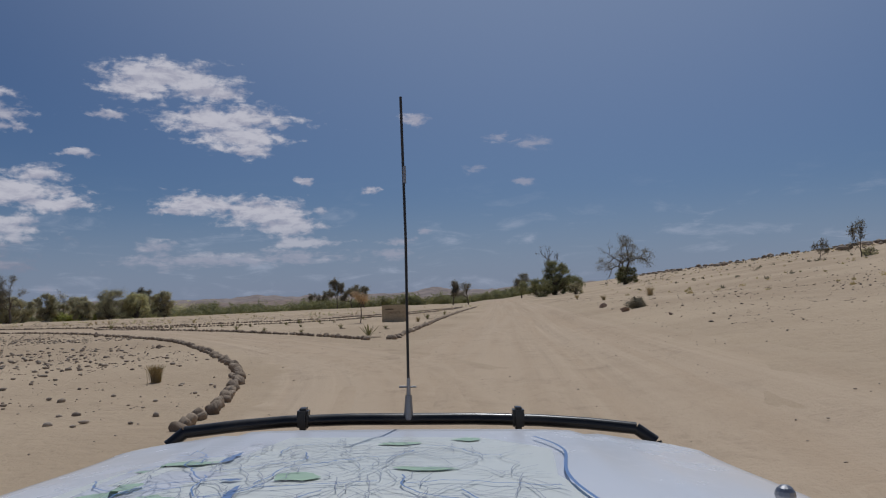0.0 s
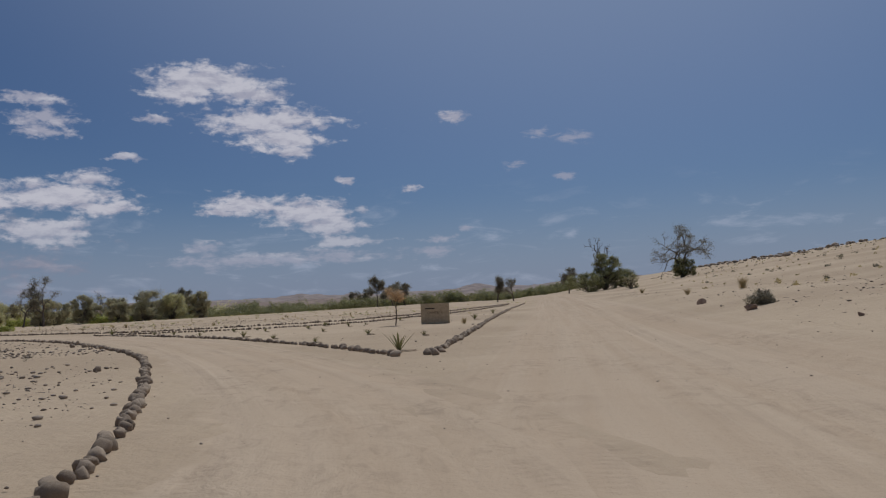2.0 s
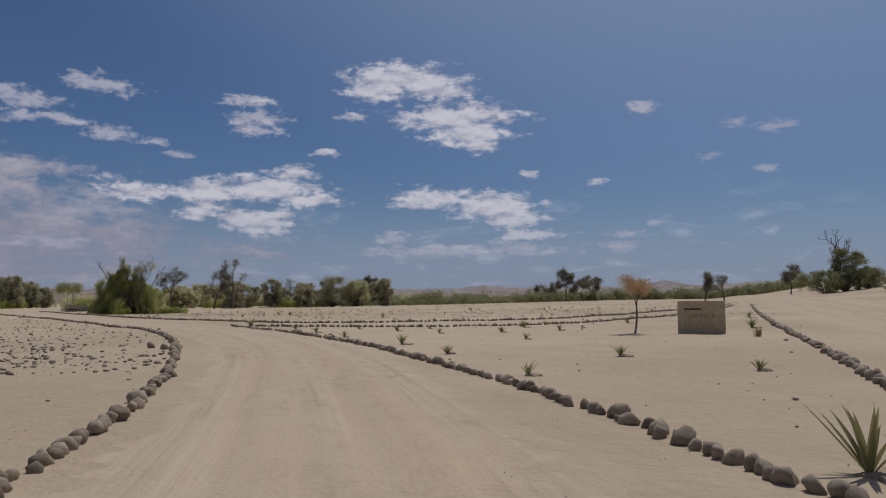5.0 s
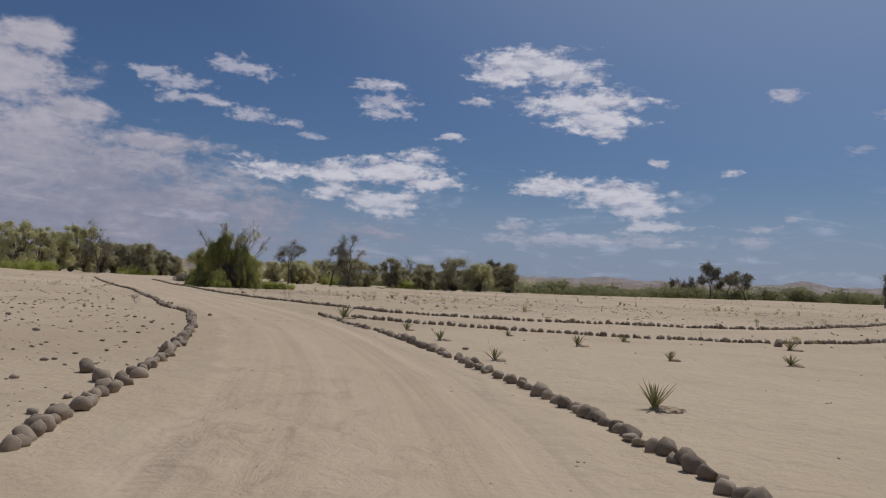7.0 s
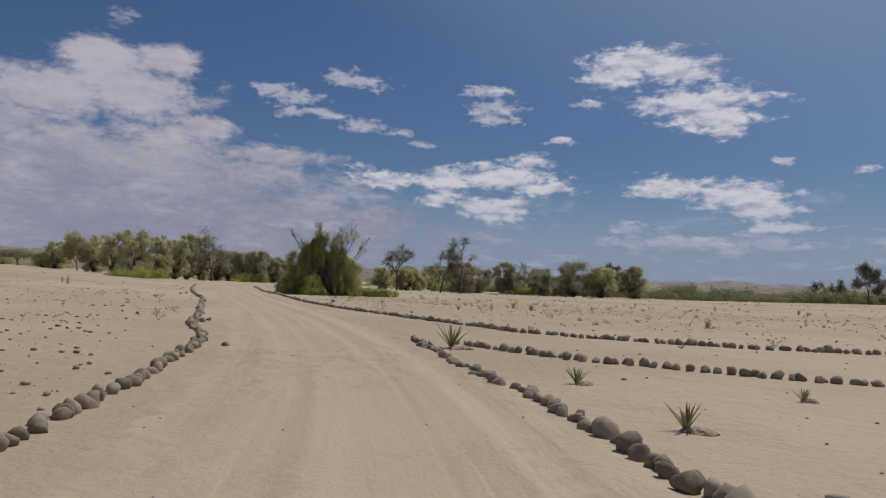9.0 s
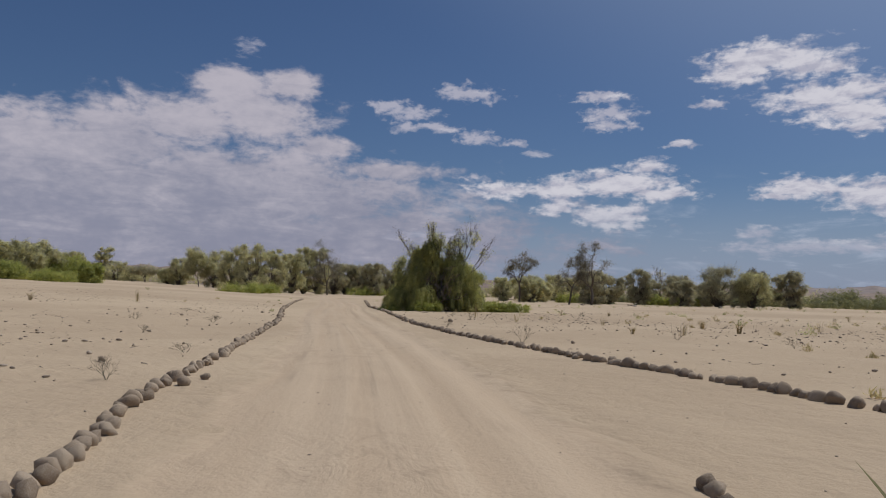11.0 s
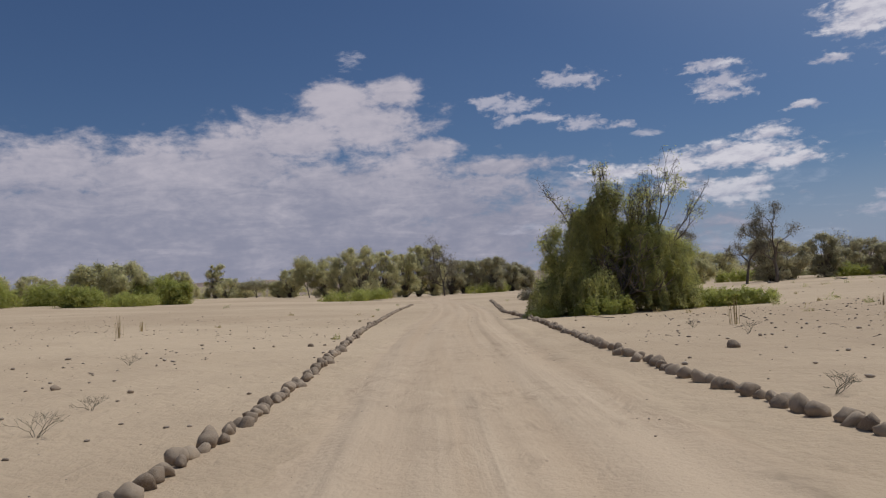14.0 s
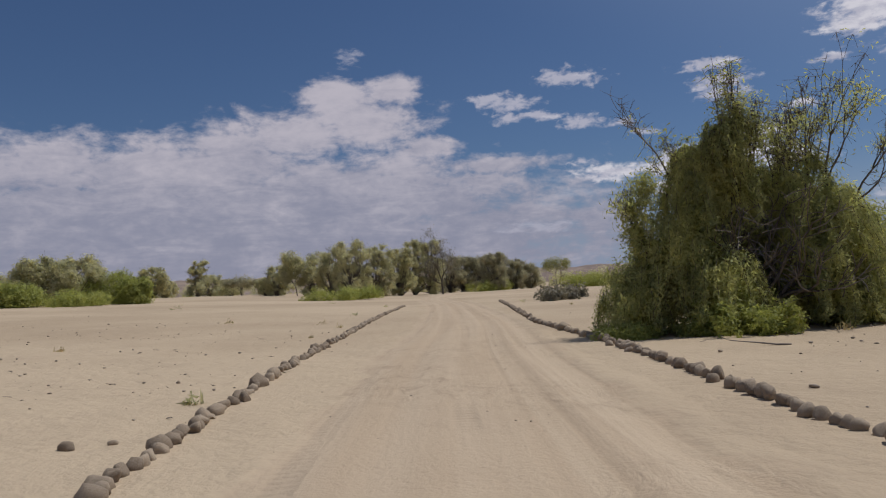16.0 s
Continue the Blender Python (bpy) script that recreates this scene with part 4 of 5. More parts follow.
    for u, v, foot, top, lean_u, lean_v, wide, leafy in (
            (-2.5, 0.1, 3.0, 6.3, -1.1, 0.1, 1.2, 0.2), (-2.1, 0.3, 3.4, 5.6, 0.1, 0.3, 0.8, 0.9), (-1.3, 0.0, 3.0, 6.8, 0.0, 0.2, 0.6, 0.95), (-0.9, 0.3, 3.4, 5.9, 0.2, 0.1, 0.7, 1.0),
            (-0.4, 0.4, 3.2, 5.7, 0.2, 0.4, 0.9, 0.4), (0.7, 0.4, 2.8, 6.4, 0.2, 0.0, 1.2, 0.2), (1.2, 0.5, 2.6, 7.4, 0.7, 0.2, 1.3, 0.4), (1.4, 0.6, 2.4, 5.7, 1.6, 0.3, 1.4, 0.12), (0.3, 0.7, 3.0, 6.0, 0.0, 0.4, 1.1, 0.2), (-3.6, 0.4, 1.8, 3.9, -0.2, 0.1, 0.6, 1.0)):
        segs, ends = branching(rs, top - foot, wide, 1.2, 4, (2, 3), 34, 0.05, 0.15, 0.12, 1, 0.8, 0.35, 0.2)
        shift, tops = np.array([u, v, foot]), []
        tilt = np.array([lean_u, lean_v, 0.0]) / (top - foot)
        for a, b, r0, r1 in segs:
            tops.append((a + shift + tilt * a[2], b + shift + tilt * b[2], max(r0, 0.007), max(r1, 0.006)))
        for e in ends:
            e = e + shift + tilt * e[2]
            for _ in range(3):
                d = rs.normal(size=3)
                tops.append((e, e + d / np.linalg.norm(d) * rs.uniform(0.15, 0.4), 0.006, 0.003))
            if rs.rand() < leafy:
                fluff.append(e + rs.normal(0, 0.15, (9, 3)))
        for a, b, r0, r1 in tops:
            if r1 < 0.016 and b[2] < foot + 0.75 * (top - foot) and rs.rand() < leafy * 0.8:
                fluff.append(b + rs.normal(0, 0.13, (6, 3)))
        part("bare_branch", mesh_of("bare_branch", *tubes(tops, 4), BARK), parent=ob, label="thin bare grey branch standing above the leaves")
    part("sparse_leaves", mesh_of("sparse_leaves", *leaves(np.concatenate(fluff), 0.042, rs, 2.4, 0.8), LEAF_BIG), parent=ob, label="sparse leaves on the bare twigs")
    low_shrub("low bright green growth at the foot of a bush", x + 0.5, y + 3.4, 1.0, 1.3, 2.2, -25, 501, LEAF_BRIGHT, 15000, 0.05)
    low_shrub("low bright green growth spreading beside a bush", x + 1.2, y + 4.9, 0.8, 1.1, 2.0, -25, 503, LEAF_BRIGHT, 12000, 0.045)
    low_shrub("low bright green growth spreading beside a bush", x + 0.2, y + 1.9, 1.1, 1.0, 1.2, -25, 504, LEAF_BRIGHT, 9000, 0.045)
    low_shrub("low bright green growth at the foot of a bush", x + 0.6, y - 2.6, 0.9, 0.8, 1.3, -25, 502, LEAF_BRIGHT, 8000, 0.045)
    return ob


big_bush(-84.4, 84.0)

# the belt of bushes ahead of the camp track and to its south
for i, (x, y, h, r, kind) in enumerate((
        (-190, 55, 3.9, 4.6, 0), (-185, 61.5, 6.4, 4.6, 2), (-180, 66, 5.8, 3.9, 2), (-181, 70, 5.0, 4.2, 0), (-176, 73, 4.0, 2.4, 0), (-196, 66, 7.0, 4.2, 2),
        (-168, 60, 3.2, 3.6, 0), (-176, 48, 4.4, 4.8, 0), (-205, 52, 5.2, 4.2, 2), (-215, 44, 6.4, 4.8, 2), (-199, 36, 5.6, 4.6, 0),
        (-252, 80, 6.9, 4.2, 2), (-262, 84, 4.6, 3.8, 2), (-305, 97, 11.0, 4.4, 2), (-293, 99, 6.0, 5.4, 2), (-285, 113, 4.8, 3.8, 2), (-279, 115, 8.4, 4.6, 2),
        (-258, 120, 11.0, 5.2, 2), (-242, 120, 11.6, 5.2, 2), (-225, 119.6, 12.4, 5.4, 2), (-227, 126, 11.5, 5.0, 2), (-234, 134, 11.2, 4.6, 2), (-246, 143, 14.6, 5.0, 2),
        (-244, 147, 14.0, 4.6, 2), (-264, 162, 10.4, 5.2, 3), (-271, 170, 11.0, 5.4, 3), (-269, 175, 10.6, 5.4, 3), (-249, 169, 10.8, 4.4, 3), (-256, 179, 9.0, 4.8, 3),
        (-262, 188, 7.2, 4.8, 3), (-315, 208, 13.3, 6.5, 3), (-313, 214, 11.0, 5.8, 3), (-309, 198, 12.4, 6.2, 3), (-300, 118, 5.0, 5.4, 2), (-312, 108, 4.6, 6.2, 2))):
    mat = (LEAF_BRIGHT, LEAF_OLIVE, LEAF_GREY, LEAF_DARK)[kind]
    text = ("dense bright green bush on the sand", "tall olive green bush on the plain", "big grey-green bush with many stems", "dark grey thorny bush behind the track")[kind]
    bush(text, x, y, h, r, 900 + i, mat, 19000 if h > 6 else 15000, 0.145 if h > 6 else 0.12, lumps=14, open_top=kind >= 1)
low_shrub("long low bright green thicket in front of bushes", -178, 102, 2.2, 4.0, 8.0, 40, 930, LEAF_BRIGHT, 14000, 0.11)
low_shrub("low bright green thicket beside the track", -252, 168, 3.6, 5.0, 12.0, 40, 931, LEAF_BRIGHT, 12000, 0.14)
low_shrub("low bright green thicket on the plain", -168, 66, 2.2, 4.0, 7.0, 95, 932, LEAF_BRIGHT, 12000, 0.11)
low_shrub("low green thicket far beside the track", -225, 178, 4.0, 5.0, 10.0, 60, 933, LEAF_BRIGHT, 10000, 0.14)
low_shrub("low green thicket far beside the track", -212, 176, 3.8, 5.0, 9.0, 60, 934, LEAF_BRIGHT, 10000, 0.14)
low_shrub("grey leafless scrub on a low mound", -124, 104, 1.6, 2.0, 3.0, 40, 935, SCRUB, 3500, 0.1)
low_shrub("grey leafless scrub on a low mound", -119, 100.5, 1.0, 1.4, 2.0, 40, 936, SCRUB, 2200, 0.1)
acacia("grey tree with open crown and short trunk", -262, 116.5, 11.6, 7.0, 940, LEAF_GREY, 18000, 0.17, 4, 1.6, 0.9, 0.9, 0.2, 40)
umbrella("dark umbrella thorn tree with two trunks", -289, 107, 5.6, 5.6, 941)
acacia("bare forked tree with a thin top", -227, 142, 16.0, 5.5, 942, LEAF_THORN, 5000, 0.13, 5, 2.2, 0.5, 0.6, 0.15, 34, radius=0.26)
umbrella("round-topped thorn tree far down the track", -322, 239, 12.6, 7.4, 943, LEAF_OLIVE)

# the open woodland west of the planted triangle
acacia("tall acacia with a flat open crown", -129.5, 146.0, 11.6, 4.4, 2138, LEAF_THORN, 6500, 0.075, 5, 1.7, 0.4, 0.5, 0.1, 36, radius=0.27, first=1.0, bare=0.55)
acacia("small acacia with a forked trunk", -131.5, 142.5, 7.6, 3.4, 2121, LEAF_THORN, 4500, 0.075, 5, 1.1, 0.4, 0.6, 0.1, 36, radius=0.2, first=1.1, bare=0.45)
acacia("slender acacia with a high dense crown", -150, 147, 10.4, 3.8, 2064, LEAF_THORN, 5500, 0.08, 5, 2.4, 0.4, 0.5, 0.1, 36, radius=0.24, first=1.5, bare=0.6)
acacia("dark acacia with wide crown at the bush belt", -185, 281, 13.0, 6.0, 953, LEAF_THORN, 16000, 0.16, 5, 1.1, 0.8, 0.9, 0.14, 34, radius=0.3)
acacia("dead bare tree among dark bushes", -157, 197, 10.0, 2.6, 954, LEAF_GREY, 300, 0.12, 4, 1.8, 0.3, 0.5, 0.35, 26)
for i, (x, y, h, r, kind) in enumerate((
        (-137, 154, 6.6, 4.4, 3), (-143, 165, 5.6, 3.8, 3), (-146, 178, 7.6, 3.6, 3), (-150, 186, 5.6, 3.4, 3), (-135, 178, 5.2, 3.4, 3), (-160, 160, 5.0, 4.2, 2),
        (-176, 172, 6.4, 4.6, 2), (-168, 158, 5.2, 4.0, 2), (-133, 187, 8.4, 5.6, 3), (-127, 190, 7.2, 4.6, 2), (-140, 193, 5.4, 4.2, 3), (-122, 196, 7.6, 4.0, 3),
        (-190, 292, 9.4, 6.0, 3), (-160, 208, 7.4, 4.4, 3), (-196, 205, 7.0, 5.0, 2), (-212, 214, 8.0, 5.6, 2), (-150, 150, 4.6, 3.4, 2))):
    mat = (LEAF_BRIGHT, LEAF_OLIVE, LEAF_GREY, LEAF_DARK)[kind]
    bush(("", "", "grey-green bush with bare stems", "dark thorny bush on the sand")[kind], x, y, h, r, 960 + i, mat, 18000, 0.125, open_top=True)
low_shrub("low bright green thicket behind acacias", -158, 170, 2.8, 9.0, 3.0, 30, 980, LEAF_BRIGHT, 10000, 0.13)
low_shrub("low bright green thicket behind acacias", -140, 182, 2.4, 7.0, 3.0, 30, 981, LEAF_BRIGHT, 9000, 0.13)

# far trees north of the plain
for i, (x, y, h, r, n) in enumerate(((-89, 254, 11.2, 3.6, 3000), (-86, 262, 8.6, 4.6, 3000), (-80, 258, 8.0, 4.4, 1600), (-134, 345, 9.6, 4.6, 1800),
                                     (-42, 230, 8.0, 2.2, 1100), (-38, 236, 7.4, 4.6, 500), (-23, 262, 9.0, 3.6, 1600), (-112, 300, 8.5, 3.6, 1500))):
    acacia("tall slender tree on the far plain" if r < 3.5 else "thin crooked tree on the far plain", x, y, h, r, 1000 + i, LEAF_THORN, n * 3, 0.14, 5, 1.3, 0.6, 0.8, 0.15, 36, radius=0.24, first=1.0, bare=0.36)
acacia("thin dry tree on the hillside", 36.5, 126, 3.2, 1.5, 1011, LEAF_THORN, 500, 0.1, 4, 0.8, 0.2, 0.5, 0.3, 30, radius=0.06)
acacia("dry tree with bare branches on the hillside", 34.5, 102, 5.0, 1.7, 1012, LEAF_THORN, 700, 0.1, 4, 1.3, 0.22, 0.5, 0.35, 28, radius=0.08)
bush("small dark bush on the hillside crest", 36, 104, 1.2, 1.3, 1013, LEAF_DARK, 1000, 0.1)
bush("rounded grey dead bush on the slope", 2.5, 40.2, 0.66, 0.6, 1014, SCRUB, 9000, 0.02)
bush("small thorny bush beside the track", -2.5, 165, 2.8, 1.8, 1015, LEAF_DARK, 1500, 0.12, open_top=True)
acacia("leaning thorn tree with half-bare crown", 9.8, 196, 13.2, 7.4, 2091, LEAF_THORN, 5500, 0.11, 5, 1.3, 0.5, 0.6, 0.05, 42, radius=0.5, first=0.5, bare=0.3)
bush("dark bush round the foot of a thorn tree", 9.8, 195, 4.6, 3.6, 1017, LEAF_BELT, 9000, 0.13, open_top=True)
acacia("dead tree rising from a green bush", -9.4, 212, 15.0, 5.0, 1018, LEAF_THORN, 120, 0.14, 4, 3.5, 0.3, 0.5, 0.3, 30, radius=0.42)
bush("green bush round a dead tree", -9.2, 211, 9.6, 4.6, 1019, LEAF_BELT, 15000, 0.14, open_top=True)
bush("low olive bush spreading beside the track", -13.0, 206, 5.0, 5.4, 1020, LEAF_BELT, 10000, 0.13, open_top=True)
bush("low olive bush spreading beside the track", -4.5, 214, 4.6, 5.4, 1021, LEAF_BELT, 10000, 0.13, open_top=True)

# far belts of green that line the dry river
rs = np.random.RandomState(5)


def belt(name, label, line, n, h, wide, mat, size):
    pts = []
    path = spline(line, 6.0)
    for p in path:
        for _ in range(3):
            r, t = rs.uniform(2.0, 4.2), h * rs.uniform(0.55, 1.25)
            pts.append((p.x + rs.normal(0, wide), p.y + rs.normal(0, wide), t * 0.3, r, t * 0.7))
    c, way = lobed(rs, pts, n, (0.4, 1.0))
    c[:, 2] += land(c[:, 0], c[:, 1])
    return tagged(new(name, mesh_of(name, *leaves(c, size, rs, out=way), mat)), label, "bushes", kind="stuff")


belt("riverside_bushes", "far belt of green riverside bushes", [(-196, 268), (-160, 268), (-120, 290), (-90, 320), (-60, 380), (-40, 470)], 110000, 4.4, 4.0, LEAF_BELT, 0.24)
belt("riverside_bushes", "far belt of dark green riverside trees", [(-230, 290), (-170, 292), (-120, 320), (-84, 352), (-52, 420), (-30, 520)], 70000, 5.4, 5.0, LEAF_BELT, 0.3)
belt("riverside_bushes", "far belt of bright green reeds and bushes", [(-215, 240), (-190, 246), (-150, 256), (-116, 274)], 40000, 2.6, 3.0, LEAF_BELT, 0.18)
belt("distant_woodland", "distant grey-green woodland", [(-420, 60), (-400, 130), (-380, 200), (-330, 270), (-270, 320), (-200, 360)], 60000, 7.0, 8.0, LEAF_GREY, 0.3)
belt("distant_woodland", "distant grey-green woodland", [(-270, -40), (-300, 10), (-320, 60)], 30000, 6.0, 7.0, LEAF_GREY, 0.28)


def scrub(name, label, n, box, keep, h, mat, size):
    """Small low clumps of dry growth strewn over the ground, as one object."""
    pts = []
    for _ in range(n):
        x, y = rs.uniform(box[0], box[1]), rs.uniform(box[2], box[3])
        if off_road(x, y)[0] < 1.0 or not keep(x, y) or noise.noise(Vector((x * 0.06, y * 0.06, 9.0))) < rs.uniform(-0.5, 0.3):
            continue
        k = h * rs.uniform(0.4, 1.3)
        c = rs.normal(size=(34, 3)) * np.array([0.5, 0.5, 0.45]) * k
        c[:, 2] = np.abs(c[:, 2])
        pts.append(c + np.array([x, y, float(land(x, y))]))
    return tagged(new(name, mesh_of(name, *leaves(np.concatenate(pts), size, rs, 3.0, -0.8), mat)), label, "dry scrub", kind="stuff")


scrub("slope_scrub", "pale dry tufts strewn over the sandy hillside", 600, (4, 110, 44, 260), lambda x, y: x + 0.12 * y > 14, 0.2, STRAW, 0.05)
scrub("slope_scrub", "grey thorny dwarf shrubs strewn over the hillside", 420, (4, 120, 60, 300), lambda x, y: x + 0.12 * y > 20, 0.42, LEAF_THORN, 0.07)
scrub("plain_scrub", "dry grey dwarf shrubs strewn over the plain", 220, (-150, -20, 68, 230), lambda x, y: not in_triangle(x, y), 0.3, LEAF_GREY, 0.05)
scrub("plain_scrub", "thin dry tufts strewn over the plain", 380, (-110, -18, 64, 190), lambda x, y: not in_triangle(x, y), 0.2, STRAW, 0.035)


# ---- agaves, tufts, sticks ----
def agave(label, x, y, h, seed, spiky=False):
    rs = np.random.RandomState(seed)
    ob = thing("agave", label, "plant", (x, y, ground_z(x, y)), "agaves planted on the sand")
    n = 14 if spiky else 28
    for k in range(n):
        a = 2.4 * k + rs.uniform(-0.3, 0.3)
        rise = rs.uniform(0.85, 1.4) if spiky else rs.uniform(0.8, 1.5)
        length = h * rs.uniform(0.75, 1.15) / max(0.8, math.sin(rise))
        side = np.array([-math.sin(a), math.cos(a), 0])
        out = np.array([math.cos(a), math.sin(a), 0])
        curl = rs.uniform(0.0, 0.45)
        verts, p = [], np.array([0.0, 0.0, -0.01])
        for i, w in enumerate((0.6, 0.9, 1.0, 0.85, 0.5, 0.02)):
            wide = side * w * h * (0.052 if spiky else 0.04)
            up = np.array([0, 0, 0.03 * h * w])
            verts += [p - wide + up, p - up * 0.6, p + wide + up]
            tilt = rise - curl * i / 5
            p = p + (out * math.cos(tilt) + np.array([0, 0, math.sin(tilt)])) * length / 5
        faces = []
        for i in range(5):
            b = 3 * i
            faces += [(b, b + 1, b + 4, b + 3), (b + 1, b + 2, b + 5, b + 4)]
        part("leaf", mesh_of("leaf", verts, faces, AGAVE, True), parent=ob)
    mulch = bmesh.new()
    bmesh.ops.create_icosphere(mulch, subdivisions=3, radius=1.0)
    for v in mulch.verts:
        lump = 1 + 0.45 * noise.noise(Vector((v.co.x * 2, v.co.y * 2, seed)))
        v.co = Vector((v.co.x * h * 0.62 * lump + 0.42 * h, v.co.y * h * 0.5 * lump + 0.1 * h, max(-0.02, v.co.z * 0.055) + 0.03 * noise.noise(v.co * 4 + Vector((seed, 0, 0)))))
    part("earth_mound", mulch, MULCH, ob, "loose dug earth beside the plant")
    return ob


MULCH = grained("damp_mulch", (0.30, 0.225, 0.15), (0.44, 0.335, 0.225), 0.95, (4, 4, 4), 0.8)
for i, (x, y, h) in enumerate(((-9.6, 31.5, 0.60), (-11.3, 40.3, 0.24), (-14.8, 42.8, 0.32), (-15.4, 38.0, 0.29), (-19.5, 42.2, 0.26), (-13.6, 62, 0.46), (-15.6, 80, 0.55),
                               (-21.4, 56.8, 0.3), (-22.9, 45.3, 0.38), (-27.7, 48.6, 0.27), (-25.3, 52.3, 0.24), (-23.1, 54.0, 0.28), (-20.4, 50.2, 0.26), (-24.4, 59.8, 0.38),
                               (-31.5, 51.6, 0.32), (-28.5, 53.9, 0.32), (-20.6, 66, 0.32), (-39.9, 56.2, 0.58), (-31.6, 55.2, 0.2), (-21.3, 59.9, 0.18), (-34.5, 53.7, 0.28), (-28.8, 57.6, 0.2))):
    spiky = h > 0.5 or i in (3, 14)
    agave("spiky agave with long upright leaves in sand" if spiky else "small green agave rosette planted in sand", x, y, h, 40 + i, spiky)


def tuft(label, x, y, h, seed, mat=STRAW, n=60, spread=0.5):
    rs = np.random.RandomState(seed)
    segs = []
    for k in range(n):
        a, q = rs.uniform(0, 6.28), abs(rs.normal(0, 0.12)) * h
        p = np.array([q * math.cos(a), q * math.sin(a), -0.02])
        lean = np.array([math.cos(a), math.sin(a), 0]) * rs.uniform(0.05, spread)
        top = h * rs.uniform(0.5, 1.05)
        mid = p + lean * top * 0.4 + np.array([0, 0, top * 0.6])
        end = mid + lean * top * 0.7 + np.array([0, 0, top * 0.4])
        segs += [(p, mid, 0.0045 + 0.004 * h, 0.004 + 0.003 * h), (mid, end, 0.004 + 0.003 * h, 0.0018)]
    if mat == SCRUB:
        segs, ends = branching(rs, h, h * min(1.3, 0.5 + 0.5 * spread), 0.3, 3, (2, 3), 32, 0.006, 0.4, 0.1, stems=5)
        segs = [(a, b, max(r0, 0.0022), max(r1, 0.0018)) for a, b, r0, r1 in segs]
    ob = new("grass_tuft", mesh_of("grass_tuft", *tubes(segs, 3), mat))
    ob.matrix_basis = pose(x, y, ground_z(x, y))
    return tagged(ob, label, "dry grass", "dry tufts on the sand")


tuft("dry yellow grass tuft among stones", -9.1, 14.3, 0.40, 1, n=260, spread=0.35)
tuft("dry yellow grass tuft on the sand", -12.6, 54.1, 0.4, 2, n=120)
tuft("tall dry grass tuft on the slope", 5.2, 64.5, 0.9, 3, n=120)
tuft("small dry grass tuft on the slope", -1.3, 92, 0.6, 4, n=120, spread=0.8)
tuft("pale dry tuft on the sandy slope", 1.3, 62, 0.5, 5, n=90, spread=0.8)
tuft("bare wiry shrublet behind the boulder row", -55.7, 66.7, 0.62, 6, SCRUB, 26, 0.6)
tuft("dry upright stalks on the sandy field", -74.2, 78.8, 0.9, 7, STRAW, 14, 0.12)
tuft("dry upright stalks on the sandy field", -89.4, 62.5, 0.9, 8, STRAW, 16, 0.15)
tuft("dry upright stalks on the sandy field", -56.5, 75.6, 0.6, 9, STRAW, 16, 0.3)
tuft("bare wiry shrublet on the sandy field", -71.6, 76.5, 0.35, 10, SCRUB, 24, 1.2)
tuft("flat dead twigs on the sandy field", -55.6, 56.4, 0.25, 11, SCRUB, 26, 1.8)
tuft("dry twigs on the sandy field", -77.5, 62.4, 0.3, 12, SCRUB, 22, 1.5)
tuft("bare wiry shrublet on the sandy field", -68.4, 61.0, 0.32, 13, SCRUB, 26, 1.6)
tuft("dead twigs behind the boulder row", -64.2, 69.7, 0.3, 14, SCRUB, 26, 1.8)
tuft("bare wiry shrublet on the sandy field", -51.4, 54.0, 0.45, 15, SCRUB, 26, 0.5)
tuft("bare wiry shrublet on the sandy field", -55.0, 73.3, 0.6, 16, SCRUB, 26, 0.6)
tuft("low wiry shrublet on the sandy field", -62.2, 56.9, 0.25, 17, SCRUB, 26, 1.0)
tuft("dry grass tuft on the sandy field", -84.4, 55.9, 0.5, 18, STRAW, 40, 0.5)
tuft("dry upright stalks on the sandy field", -94.6, 63.6, 0.6, 19, STRAW, 16, 0.2)
tuft("flat dead twigs on the sandy field", -70.2, 61.6, 0.22, 20, SCRUB, 26, 1.8)
tuft("low wiry shrublet on the sandy field", -68.8, 58.1, 0.3, 21, SCRUB, 26, 1.2)
for i in range(46):
    x, y = (rs.uniform(-75, -25), rs.uniform(68, 120)) if i < 34 else (rs.uniform(-60, -18), rs.uniform(22, 45))
    if off_road(x, y)[0] < 1 or in_triangle(x, y):
        continue
    kind = i % 3
    tuft(("thin dry stalks on the stony sand", "low dry grass tuft on stony sand", "small wiry shrublet on stony sand")[kind], x, y, (0.55, 0.35, 0.3)[kind] * rs.uniform(0.8, 1.4), 60 + i,
         (STRAW, STRAW, SCRUB)[kind], (12, 50, 26)[kind], (0.25, 0.6, 1.2)[kind])


def log(label, x, y, length, turn, seed, thick=0.13):
    rs = np.random.RandomState(seed)
    segs, _ = branching(rs, length, length * 0.35, 0.9, 2, (1, 2), 30, thick, 0.1, 0.1)
    ob = new("fallen_log", mesh_of("fallen_log", *tubes(segs, 6), DEADWOOD, True))
    ob.matrix_basis = pose(x, y, ground_z(x, y) + thick * 0.9, 87, 0, turn)
    return tagged(ob, label, "log", "fallen dead wood")


log("fallen dead trunk lying on the sand", -123.5, 137.5, 3.4, 60, 1)
log("fallen bleached branch lying under acacias", -117, 143, 3.4, 35, 2)
log("fallen forked branch lying on the sand", -104, 146, 3.0, 50, 3)
log("thin dead branch lying beside the bush", -81.7, 80.2, 1.3, -35, 4, 0.018)


